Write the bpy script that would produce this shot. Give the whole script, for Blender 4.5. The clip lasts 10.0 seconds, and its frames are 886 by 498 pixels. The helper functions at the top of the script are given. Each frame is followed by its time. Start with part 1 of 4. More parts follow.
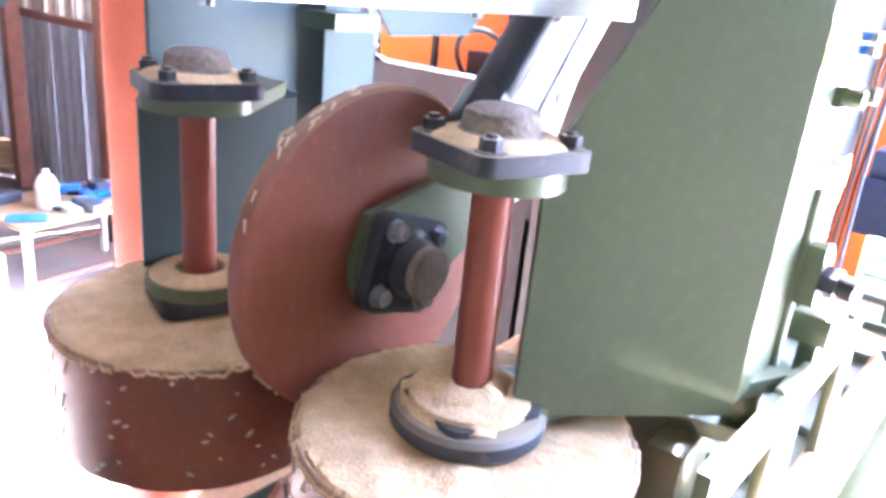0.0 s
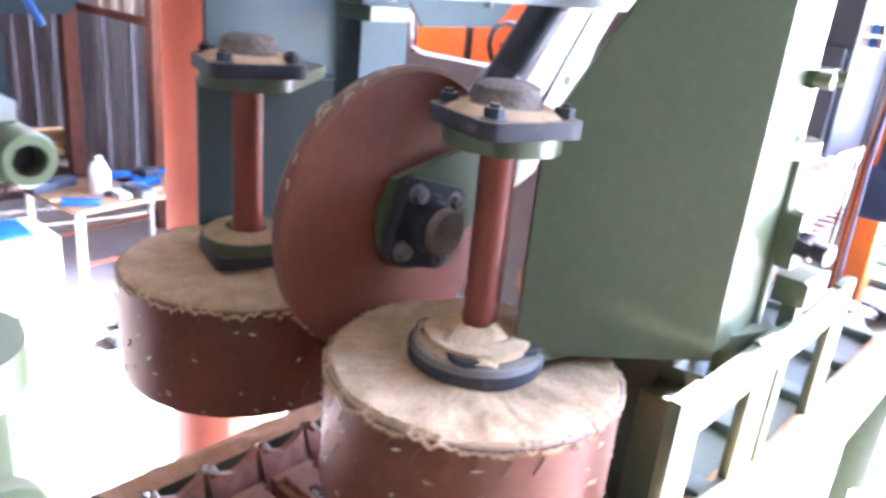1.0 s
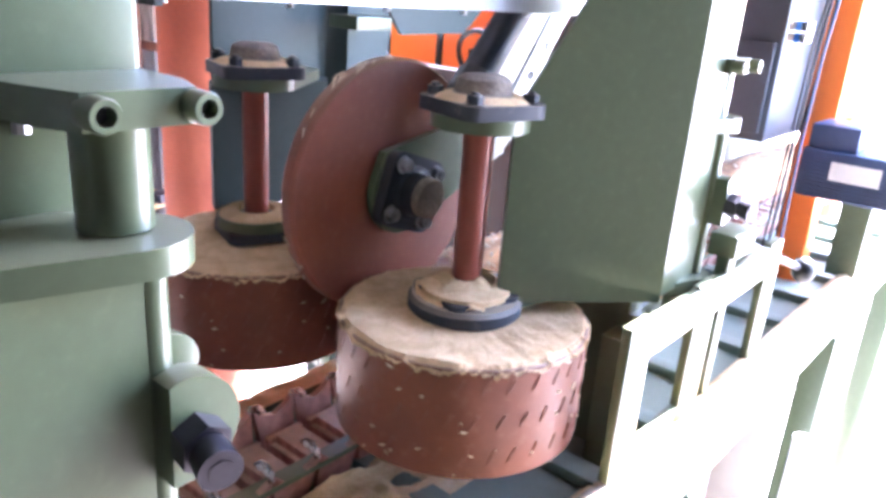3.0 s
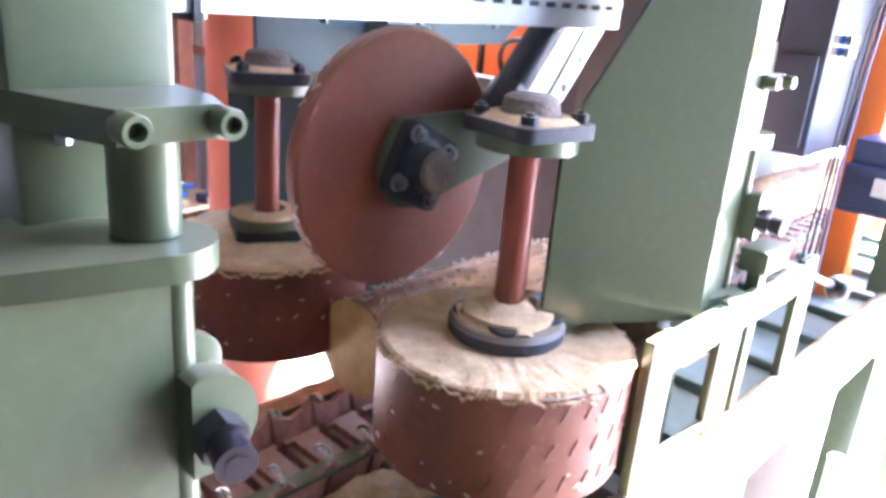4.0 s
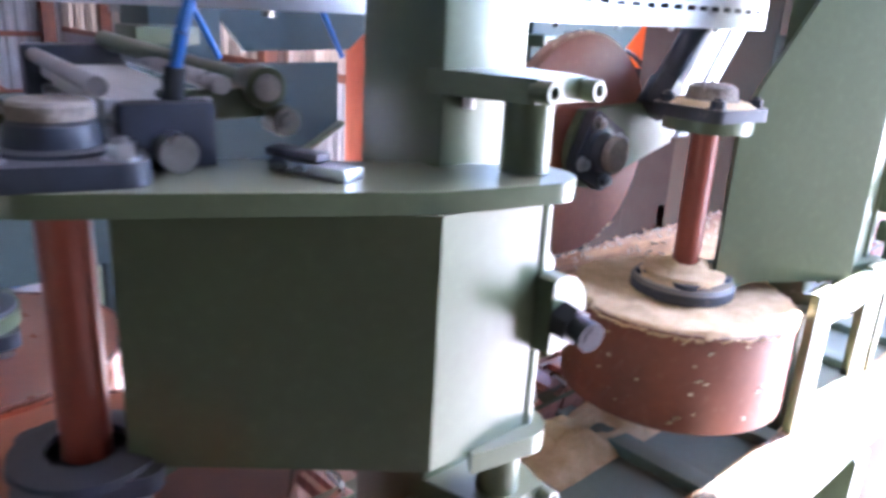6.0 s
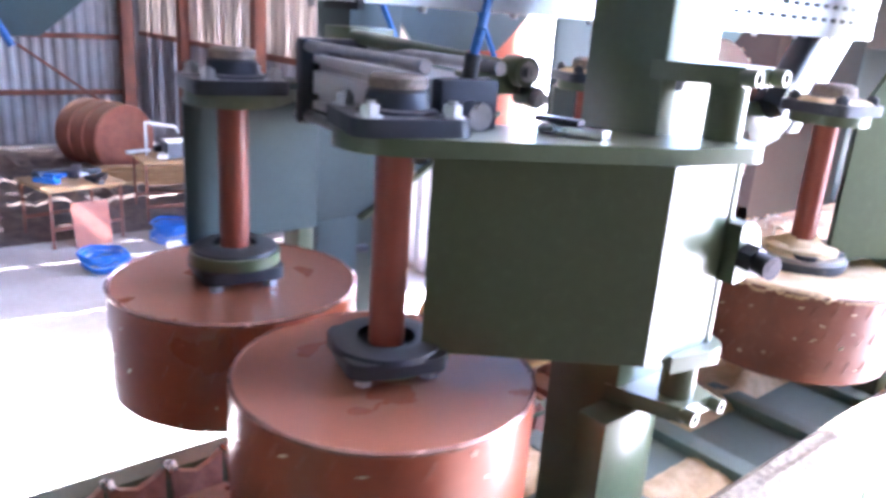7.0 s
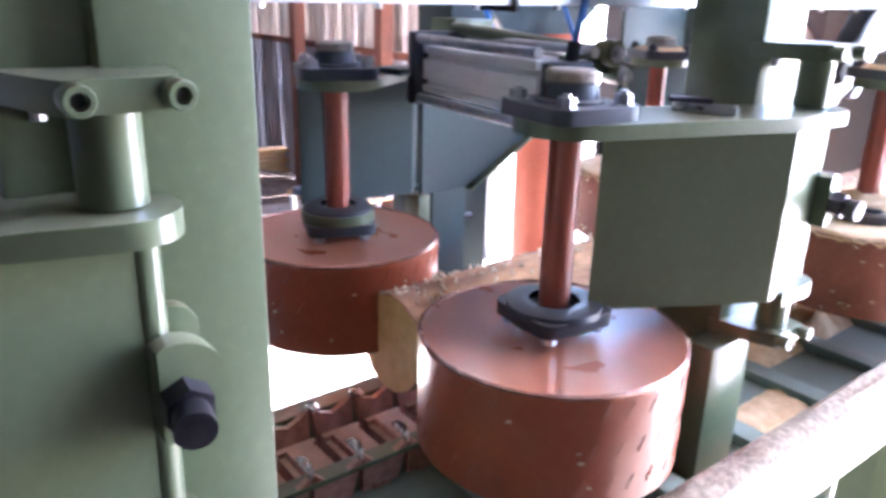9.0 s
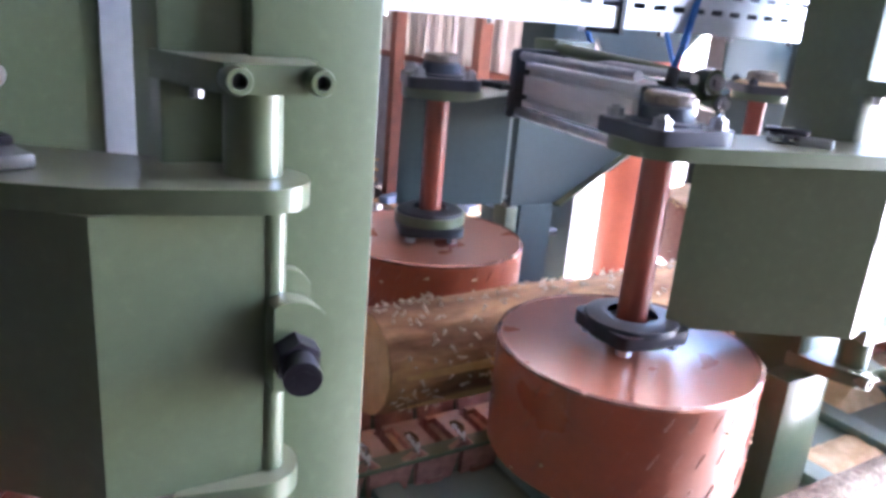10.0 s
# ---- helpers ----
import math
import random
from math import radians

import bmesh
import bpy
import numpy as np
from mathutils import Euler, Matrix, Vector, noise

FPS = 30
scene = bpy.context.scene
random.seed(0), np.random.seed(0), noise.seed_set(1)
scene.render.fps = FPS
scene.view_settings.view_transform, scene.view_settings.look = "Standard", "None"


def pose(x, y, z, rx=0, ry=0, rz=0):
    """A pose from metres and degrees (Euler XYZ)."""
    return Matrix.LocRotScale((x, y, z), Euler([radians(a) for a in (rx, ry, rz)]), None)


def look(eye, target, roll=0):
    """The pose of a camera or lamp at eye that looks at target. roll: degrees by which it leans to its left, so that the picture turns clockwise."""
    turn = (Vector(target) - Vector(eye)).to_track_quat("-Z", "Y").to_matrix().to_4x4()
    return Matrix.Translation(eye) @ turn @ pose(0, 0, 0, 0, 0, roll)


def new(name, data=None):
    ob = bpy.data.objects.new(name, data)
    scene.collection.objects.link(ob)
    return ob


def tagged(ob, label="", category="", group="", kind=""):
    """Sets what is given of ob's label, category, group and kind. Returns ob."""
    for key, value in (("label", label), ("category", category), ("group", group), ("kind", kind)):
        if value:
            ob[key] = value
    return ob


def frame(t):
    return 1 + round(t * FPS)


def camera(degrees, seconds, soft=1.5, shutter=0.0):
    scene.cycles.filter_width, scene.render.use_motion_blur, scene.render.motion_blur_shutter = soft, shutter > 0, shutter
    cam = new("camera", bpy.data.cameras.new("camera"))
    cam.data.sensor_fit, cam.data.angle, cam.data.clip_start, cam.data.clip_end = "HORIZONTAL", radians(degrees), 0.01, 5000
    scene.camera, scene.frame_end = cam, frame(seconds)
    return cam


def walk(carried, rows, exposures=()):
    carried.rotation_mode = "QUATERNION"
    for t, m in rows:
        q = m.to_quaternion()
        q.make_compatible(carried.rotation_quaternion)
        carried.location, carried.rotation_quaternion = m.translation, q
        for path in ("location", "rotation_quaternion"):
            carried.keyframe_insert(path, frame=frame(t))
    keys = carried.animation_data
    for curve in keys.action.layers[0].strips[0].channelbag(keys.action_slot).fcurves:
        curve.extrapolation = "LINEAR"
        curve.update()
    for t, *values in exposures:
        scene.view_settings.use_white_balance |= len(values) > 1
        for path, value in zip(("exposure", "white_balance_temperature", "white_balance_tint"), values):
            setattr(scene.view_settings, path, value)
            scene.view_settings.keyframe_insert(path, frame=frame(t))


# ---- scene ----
cam = camera(61.3, 10.0, soft=3.5, shutter=0.5)
PATH = [
    (0, (0.361, -0.526, 1.304), (-0.811, 0.951, 0.636), 5.7),
    (0.5, (0.401, -0.57, 1.302), (-0.749, 0.904, 0.593), 5.9),
    (1, (0.496, -0.627, 1.304), (-0.747, 0.782, 0.619), 5.8),
    (1.5, (0.563, -0.694, 1.311), (-0.8, 0.606, 0.637), 4.5),
    (2, (0.575, -0.775, 1.322), (-0.695, 0.628, 0.676), 3.2),
    (2.5, (0.607, -0.825, 1.301), (-0.565, 0.657, 0.644), 4.2),
    (4, (0.673, -0.826, 1.323), (-0.611, 0.563, 0.673), 4.7),
    (4.5, (0.683, -0.834, 1.305), (-0.641, 0.517, 0.655), 5.2),
    (5, (0.688, -0.888, 1.319), (-0.754, 0.327, 0.651), 7.2),
    (6.3, (0.635, -1.349, 1.287), (-0.735, -0.026, 0.676), 2.6),
    (6.5, (0.626, -1.436, 1.298), (-0.757, -0.133, 0.674), 3.7),
    (7, (0.697, -1.612, 1.267), (-0.76, -0.38, 0.669), 4.0),
    (7.5, (0.742, -1.75, 1.283), (-0.758, -0.593, 0.643), 1.5),
    (8, (0.691, -1.878, 1.29), (-0.755, -0.668, 0.62), -0.1),
    (8.5, (0.726, -1.928, 1.292), (-0.696, -0.689, 0.626), 0.7),
    (9, (0.758, -1.921, 1.296), (-0.729, -0.754, 0.641), 1.5),
    (9.5, (0.779, -1.944, 1.29), (-0.801, -0.902, 0.644), 3.0),
    (10, (0.809, -1.978, 1.287), (-0.808, -0.974, 0.671), 4.9),
]
walk(cam, [(t, look(e, a, r)) for t, e, a, r in PATH], [(0.0, 5.9, 5450, 23), (0.5, 5.5, 5450, 23), (1.5, 5.15, 5450, 23), (2.5, 5.05, 5450, 23), (4.5, 4.95, 5480, 23), (5.2, 4.95, 5450, 23), (6.5, 5.35, 5300, 23), (7.0, 5.6, 5350, 23), (7.5, 5.75, 5400, 23), (8.0, 5.55, 5450, 23), (8.5, 5.45, 5480, 23), (9.0, 5.45, 5480, 23), (10.0, 5.5, 5480, 23)])

# ---- light ----
world = bpy.data.worlds.new("sky")
scene.world = world
world.use_nodes = True
wn = world.node_tree.nodes
sky = wn.new("ShaderNodeTexSky")
sky.sky_type = "NISHITA"
sky.sun_disc = False
SUN_AZ, SUN_EL = 6.0, 50.0
sky.sun_elevation, sky.sun_rotation = radians(SUN_EL), radians(SUN_AZ)
world.node_tree.links.new(sky.outputs[0], wn["Background"].inputs[0])
wn["Background"].inputs[1].default_value = 0.15
sun_data = bpy.data.lights.new("sun", "SUN")
sun_data.energy, sun_data.angle, sun_data.color = 5.0, radians(0.6), (1.0, 0.97, 0.92)
sun = new("sun", sun_data)
sa, se = radians(SUN_AZ), radians(SUN_EL)
sun.matrix_world = look((math.sin(sa) * math.cos(se) * 20, math.cos(sa) * math.cos(se) * 20, math.sin(se) * 20), (0, 0, 0))


# ---- materials ----
def material(name, base, second=None, rough=0.5, metal=0.0, scale=8.0, fine=60.0, bump=0.05, dust=None, dust_amount=0.0, coat=0.0, stretch=(1, 1, 1), grainy=0.12, spots_amount=0.12):
    m = bpy.data.materials.new(name)
    m.use_nodes = True
    nt = m.node_tree
    bsdf = nt.nodes["Principled BSDF"]
    tc = nt.nodes.new("ShaderNodeTexCoord")
    mp = nt.nodes.new("ShaderNodeMapping")
    mp.inputs["Scale"].default_value = stretch
    nt.links.new(tc.outputs["Object"], mp.inputs["Vector"])
    n1 = nt.nodes.new("ShaderNodeTexNoise")
    n1.inputs["Scale"].default_value, n1.inputs["Detail"].default_value = scale, 6
    n2 = nt.nodes.new("ShaderNodeTexNoise")
    n2.inputs["Scale"].default_value, n2.inputs["Detail"].default_value = fine, 4
    for n in (n1, n2):
        nt.links.new(mp.outputs[0], n.inputs["Vector"])
    second = second or tuple(c * 0.72 for c in base)
    ramp = nt.nodes.new("ShaderNodeValToRGB")
    ramp.color_ramp.elements[0].position, ramp.color_ramp.elements[1].position = 0.35, 0.68
    ramp.color_ramp.elements[0].color, ramp.color_ramp.elements[1].color = (*second, 1), (*base, 1)
    nt.links.new(n1.outputs[0], ramp.inputs[0])
    col = ramp.outputs[0]
    grain = nt.nodes.new("ShaderNodeMix")
    grain.data_type, grain.blend_type = "RGBA", "OVERLAY"
    grain.inputs[0].default_value = grainy
    nt.links.new(col, grain.inputs[6])
    nt.links.new(n2.outputs[0], grain.inputs[7])
    col = grain.outputs[2]
    if dust:
        geo = nt.nodes.new("ShaderNodeNewGeometry")
        sep = nt.nodes.new("ShaderNodeSeparateXYZ")
        nt.links.new(geo.outputs["Normal"], sep.inputs[0])
        up = nt.nodes.new("ShaderNodeMapRange")
        up.inputs[1].default_value, up.inputs[2].default_value = 0.3, 0.95
        nt.links.new(sep.outputs[2], up.inputs[0])
        spots = nt.nodes.new("ShaderNodeMapRange")
        spots.inputs[1].default_value, spots.inputs[2].default_value = 0.6, 0.68
        nt.links.new(n2.outputs[0], spots.inputs[0])
        s2 = nt.nodes.new("ShaderNodeMath")
        s2.operation = "MULTIPLY"
        s2.inputs[1].default_value = spots_amount
        nt.links.new(spots.outputs[0], s2.inputs[0])
        mx = nt.nodes.new("ShaderNodeMath")
        mx.operation = "MAXIMUM"
        nt.links.new(up.outputs[0], mx.inputs[0])
        nt.links.new(s2.outputs[0], mx.inputs[1])
        am = nt.nodes.new("ShaderNodeMath")
        am.operation = "MULTIPLY"
        am.inputs[1].default_value = dust_amount
        nt.links.new(mx.outputs[0], am.inputs[0])
        dm = nt.nodes.new("ShaderNodeMix")
        dm.data_type = "RGBA"
        nt.links.new(am.outputs[0], dm.inputs[0])
        nt.links.new(col, dm.inputs[6])
        dm.inputs[7].default_value = (*dust, 1)
        col = dm.outputs[2]
    nt.links.new(col, bsdf.inputs["Base Color"])
    rr = nt.nodes.new("ShaderNodeMapRange")
    rr.inputs[3].default_value, rr.inputs[4].default_value = max(rough - 0.12, 0.05), min(rough + 0.15, 1.0)
    nt.links.new(n1.outputs[0], rr.inputs[0])
    nt.links.new(rr.outputs[0], bsdf.inputs["Roughness"])
    bsdf.inputs["Metallic"].default_value = metal
    bsdf.inputs["Coat Weight"].default_value = coat
    bsdf.inputs["Coat Roughness"].default_value = 0.2
    bp = nt.nodes.new("ShaderNodeBump")
    bp.inputs["Strength"].default_value, bp.inputs["Distance"].default_value = bump, 0.004
    nt.links.new(n2.outputs[0], bp.inputs["Height"])
    nt.links.new(bp.outputs[0], bsdf.inputs["Normal"])
    return m


DUST = (0.50, 0.38, 0.24)
GREEN = material("green machine paint", (0.102, 0.126, 0.066), (0.086, 0.107, 0.056), 0.32, scale=3, dust=DUST, dust_amount=0.16, coat=0.4)
TEAL = material("blue-green machine paint", (0.046, 0.068, 0.062), (0.036, 0.055, 0.052), 0.6, scale=5)
RED = material("red oxide paint", (0.360, 0.080, 0.032), (0.290, 0.064, 0.027), 0.30, scale=6, dust=DUST, dust_amount=0.16, coat=0.35)
RED_DUSTY = material("dusty red oxide paint", (0.270, 0.085, 0.047), (0.180, 0.060, 0.036), 0.5, scale=7, dust=DUST, dust_amount=0.55)
SHAFT = material("red shaft paint", (0.300, 0.070, 0.040), (0.240, 0.055, 0.035), 0.35, scale=9, coat=0.2)
WHEEL = material("worn red wheel paint", (0.350, 0.112, 0.066), (0.260, 0.082, 0.050), 0.5, scale=6, dust=DUST, dust_amount=0.5)
BLACK = material("black cast iron", (0.035, 0.040, 0.055), (0.022, 0.025, 0.032), 0.45, scale=20, dust=DUST, dust_amount=0.08)
BLACK_DUSTY = material("dusty cast iron", (0.050, 0.052, 0.060), (0.035, 0.036, 0.042), 0.6, scale=20, dust=(0.42, 0.33, 0.23), dust_amount=0.75)
STEEL = material("zinc bolt steel", (0.55, 0.55, 0.56), (0.40, 0.40, 0.42), 0.3, 1.0, scale=30)
DARKSTEEL = material("dark burnished steel", (0.075, 0.068, 0.085), (0.045, 0.040, 0.05), 0.35, 0.7, scale=25)
ALU = material("anodised aluminium", (0.80, 0.78, 0.77), (0.72, 0.70, 0.69), 0.38, 0.30, scale=12, stretch=(1, 8, 8))
GALV = material("galvanised sheet", (0.66, 0.69, 0.74), (0.54, 0.58, 0.64), 0.38, 0.55, scale=14)
SAWDUST = material("sawdust", (0.78, 0.55, 0.31), (0.60, 0.39, 0.20), 0.95, scale=25, fine=260, bump=1.0, grainy=0.5)
CHAIN = material("rust-red chain", (0.500, 0.235, 0.175), (0.290, 0.120, 0.090), 0.5, 0.0, scale=30, dust=DUST, dust_amount=0.45)
TIP = material("polished dog tip", (0.70, 0.66, 0.62), (0.5, 0.46, 0.42), 0.25, 0.9, scale=30)
BARK = material("pine bark", (0.66, 0.370, 0.175), (0.24, 0.115, 0.055), 0.9, scale=14, fine=70, bump=1.0, stretch=(1, 0.3, 1), grainy=0.5)
WOOD = material("fresh sawn pine", (0.76, 0.50, 0.22), (0.62, 0.37, 0.14), 0.7, scale=22, fine=150, bump=0.3)
STRAND = material("pale wood strands", (0.82, 0.68, 0.50), (0.66, 0.50, 0.32), 0.85, scale=30)
PIPE = material("orange-red pillar paint", (0.62, 0.160, 0.085), (0.50, 0.120, 0.065), 0.5, scale=4, dust=DUST, dust_amount=0.1)
ORANGE = material("orange vehicle paint", (0.95, 0.200, 0.020), (0.85, 0.170, 0.020), 0.4, scale=3)
CONCRETE = material("dusty concrete", (0.46, 0.41, 0.36), (0.33, 0.28, 0.24), 0.9, scale=0.9, fine=14, bump=0.3)
SHEET = material("corrugated zinc", (0.36, 0.37, 0.40), (0.27, 0.27, 0.29), 0.5, 0.4, scale=1.3, fine=20)
RUST = material("rusted steel frame", (0.200, 0.075, 0.045), (0.120, 0.050, 0.035), 0.8, scale=5)
BLUE = material("blue plastic", (0.030, 0.170, 0.520), (0.022, 0.120, 0.40), 0.4, scale=12)
WHITE = material("white plastic", (0.78, 0.77, 0.74), (0.68, 0.67, 0.64), 0.5, scale=8)
GREY = material("grey cabinet paint", (0.085, 0.095, 0.120), (0.065, 0.072, 0.09), 0.5, scale=5)
BLUEGREY = material("blue motor paint", (0.075, 0.105, 0.190), (0.055, 0.075, 0.140), 0.45, scale=7)
YELLOW = material("yellow warning vinyl", (0.80, 0.58, 0.05), (0.74, 0.52, 0.05), 0.45, scale=10)
PLANK = material("raw timber", (0.42, 0.26, 0.13), (0.32, 0.19, 0.09), 0.8, scale=5, stretch=(6, 1, 6))
RUBBER = material("black rubber", (0.02, 0.02, 0.022), (0.014, 0.014, 0.015), 0.5, scale=20)
GREENDOT = material("green plastic", (0.02, 0.42, 0.22), None, 0.5)
AXLE = material("dusty brown steel", (0.22, 0.165, 0.145), (0.15, 0.115, 0.10), 0.7, scale=20)
PRIMER = material("dull green floor plate", (0.165, 0.225, 0.185), (0.130, 0.180, 0.150), 0.6, scale=4, dust=DUST, dust_amount=0.15)

DIRT = material("caked grey dirt", (0.33, 0.265, 0.205), (0.21, 0.165, 0.13), 0.95, scale=22, fine=140, bump=1.0, grainy=0.5)
# grey-brown crumbs, with the shade on the rail put into their colour
SHADED_MULCH = material("coarse bark crumbs darkened for shade", (0.36, 0.275, 0.180), (0.17, 0.115, 0.075), 0.95, scale=70, fine=220, bump=1.0, grainy=0.6)
DEBRIS = material("brown yard debris", (0.15, 0.105, 0.080), (0.075, 0.050, 0.040), 0.95, scale=6, fine=40, bump=1.0, grainy=0.5)
WORNRIM = material("worn bright drum rim", (0.50, 0.30, 0.25), (0.34, 0.15, 0.11), 0.22, 0.6, scale=40)
CABDARK = material("dull dark cab paint", (0.045, 0.055, 0.058), (0.030, 0.036, 0.040), 0.85, scale=6)

# dark finish for the unseen wall and deck that cut bounced light
BOUNCE_STOP = material("dark matte bounce stop", (0.105, 0.092, 0.078), (0.070, 0.060, 0.050), 0.85, scale=4, stretch=(6, 1, 6))
FIBRE = material("weathered translucent sheet", (0.50, 0.45, 0.41), (0.30, 0.26, 0.24), 0.6, scale=2.5, fine=18, stretch=(4, 4, 0.6))
_nt = FIBRE.node_tree
_tr, _mx = _nt.nodes.new("ShaderNodeBsdfTranslucent"), _nt.nodes.new("ShaderNodeMixShader")
_tr.inputs[0].default_value = (0.75, 0.68, 0.60, 1)
_ns, _rp = _nt.nodes.new("ShaderNodeTexNoise"), _nt.nodes.new("ShaderNodeMapRange")
_mpn = _nt.nodes.new("ShaderNodeMapping")
_tc = _nt.nodes.new("ShaderNodeTexCoord")
_mpn.inputs["Scale"].default_value = (9, 9, 0.7)
_nt.links.new(_tc.outputs["Object"], _mpn.inputs["Vector"])
_nt.links.new(_mpn.outputs[0], _ns.inputs["Vector"])
_ns.inputs["Scale"].default_value = 1.6
_rp.inputs[1].default_value, _rp.inputs[2].default_value, _rp.inputs[3].default_value, _rp.inputs[4].default_value = 0.42, 0.68, 0.005, 0.17
_nt.links.new(_ns.outputs[0], _rp.inputs[0])
_nt.links.new(_rp.outputs[0], _mx.inputs[0])
_nt.links.new(_nt.nodes["Principled BSDF"].outputs[0], _mx.inputs[1])
_nt.links.new(_tr.outputs[0], _mx.inputs[2])
_nt.links.new(_mx.outputs[0], _nt.nodes["Material Output"].inputs[0])


# ---- mesh helpers ----
def block(bm, lo, hi, m=None):
    r = bmesh.ops.create_cube(bm, size=1.0)
    c = Matrix.Translation([(a + b) / 2 for a, b in zip(lo, hi)]) @ Matrix.Diagonal([b - a for a, b in zip(lo, hi)] + [1])
    bmesh.ops.transform(bm, matrix=(m or Matrix()) @ c, verts=r["verts"])
    return r["verts"]


def rod(bm, a, b, r1, r2=None, seg=24):
    a, b = Vector(a), Vector(b)
    m = Matrix.Translation((a + b) / 2) @ (b - a).to_track_quat("Z", "Y").to_matrix().to_4x4()
    r = bmesh.ops.create_cone(bm, cap_ends=True, segments=seg, radius1=r1, radius2=r1 if r2 is None else r2, depth=(b - a).length, matrix=m)
    return r["verts"]


def prism(bm, poly, z0, z1):
    lo = [bm.verts.new((x, y, z0)) for x, y in poly]
    hi = [bm.verts.new((x, y, z1)) for x, y in poly]
    n = len(poly)
    bm.faces.new(lo[::-1])
    bm.faces.new(hi)
    for i in range(n):
        bm.faces.new((lo[i], lo[(i + 1) % n], hi[(i + 1) % n], hi[i]))
    return lo + hi


def spin(bm, profile, seg=48, centre=(0, 0)):
    """A turned body from (radius, height) pairs."""
    rings = []
    for r, z in profile:
        rings.append([bm.verts.new((centre[0] + r * math.cos(2 * math.pi * i / seg), centre[1] + r * math.sin(2 * math.pi * i / seg), z)) for i in range(seg)])
    for a, b in zip(rings, rings[1:]):
        for i in range(seg):
            bm.faces.new((a[i], a[(i + 1) % seg], b[(i + 1) % seg], b[i]))
    return rings


def tube(bm, pts, r, seg=8):
    for a, b in zip(pts, pts[1:]):
        rod(bm, a, b, r, seg=seg)


def hull(points):
    """The outline round a set of plan points."""
    pts = sorted(set(points))
    def half(seq):
        out = []
        for p in seq:
            while len(out) > 1 and (out[-1][0] - out[-2][0]) * (p[1] - out[-2][1]) - (out[-1][1] - out[-2][1]) * (p[0] - out[-2][0]) <= 0:
                out.pop()
            out.append(p)
        return out[:-1]
    return half(pts) + half(pts[::-1])


def disc_points(c, r, n=28):
    return [(c[0] + r * math.cos(2 * math.pi * i / n), c[1] + r * math.sin(2 * math.pi * i / n)) for i in range(n)]


def mesh_of(name, bm, mats, bevel=0.0, smooth=True):
    if bevel:
        edges = [e for e in bm.edges if len(e.link_faces) == 2 and e.calc_face_angle(0) > 0.7]
        bmesh.ops.bevel(bm, geom=edges, offset=bevel, segments=2, profile=0.6, affect="EDGES", clamp_overlap=True)
    bmesh.ops.recalc_face_normals(bm, faces=bm.faces)
    me = bpy.data.meshes.new(name)
    for f in bm.faces:
        f.smooth = smooth
    if smooth:
        for e in bm.edges:
            e.smooth = not (len(e.link_faces) == 2 and e.calc_face_angle(0) > 0.6)
    bm.to_mesh(me)
    bm.free()
    for m in (mats if isinstance(mats, (list, tuple)) else [mats]):
        me.materials.append(m)
    return me


def part(name, bm, mat, parent, label="", bevel=0.0, smooth=True):
    ob = new(name, mesh_of(name, bm, mat, bevel, smooth))
    ob.parent = parent
    return tagged(ob, label)


def thing(name, label, category, group="", kind="", at=(0, 0, 0), rz=0.0):
    ob = new(name)
    ob.empty_display_size = 0.1
    ob.matrix_basis = pose(*at, 0, 0, rz)
    return tagged(ob, label, category, group, kind)


def solid(name, bm, mat, label, category, group="", kind="", bevel=0.0, smooth=True):
    return tagged(new(name, mesh_of(name, bm, mat, bevel, smooth)), label, category, group, kind)


def bolt(bm, at, axis, r=0.009, h=0.010, stud=0.006):
    a, d = Vector(at), Vector(axis).normalized()
    rod(bm, a, a + d * 0.002, r * 1.45, seg=14)
    rod(bm, a + d * 0.002, a + d * (0.002 + h), r * 1.12, seg=6)
    if stud:
        rod(bm, a + d * h, a + d * (h + stud), r * 0.6, seg=10)


FLOOR = -1.5
ROOF = 5.2

# ---- floor, walls, roof ----
bm = bmesh.new()
block(bm, (-60, -60, FLOOR - 0.3), (60, 90, FLOOR))
solid("ground", bm, CONCRETE, "pale dusty concrete floor strewn with sawdust", "floor", kind="structure")


def corrugated(name, a, b, z0, z1, label, pitch=0.19, depth=0.035):
    a, b = Vector(a), Vector(b)
    n = int((b - a).length / pitch * 4)
    side = Vector((-(b - a).y, (b - a).x)).normalized()
    bm = bmesh.new()
    prof = []
    for i in range(n + 1):
        p = a.lerp(b, i / n) + side * (depth if (i // 2) % 2 else -depth) * 0.5
        prof.append((bm.verts.new((p.x, p.y, z0)), bm.verts.new((p.x, p.y, z1))))
    for (p, q), (r, s) in zip(prof, prof[1:]):
        bm.faces.new((p, r, s, q))
    ext = bmesh.ops.extrude_face_region(bm, geom=list(bm.faces))
    bmesh.ops.translate(bm, vec=(side.x * 0.012, side.y * 0.012, 0), verts=[v for v in ext["geom"] if isinstance(v, bmesh.types.BMVert)])
    return solid(name, bm, SHEET, label, "wall", kind="structure", smooth=False)


WALLX, WALLY = -14.5, 3.3
corrugated("wall_west", (WALLX, -22), (WALLX, WALLY), FLOOR, ROOF, "grey corrugated zinc shed wall")
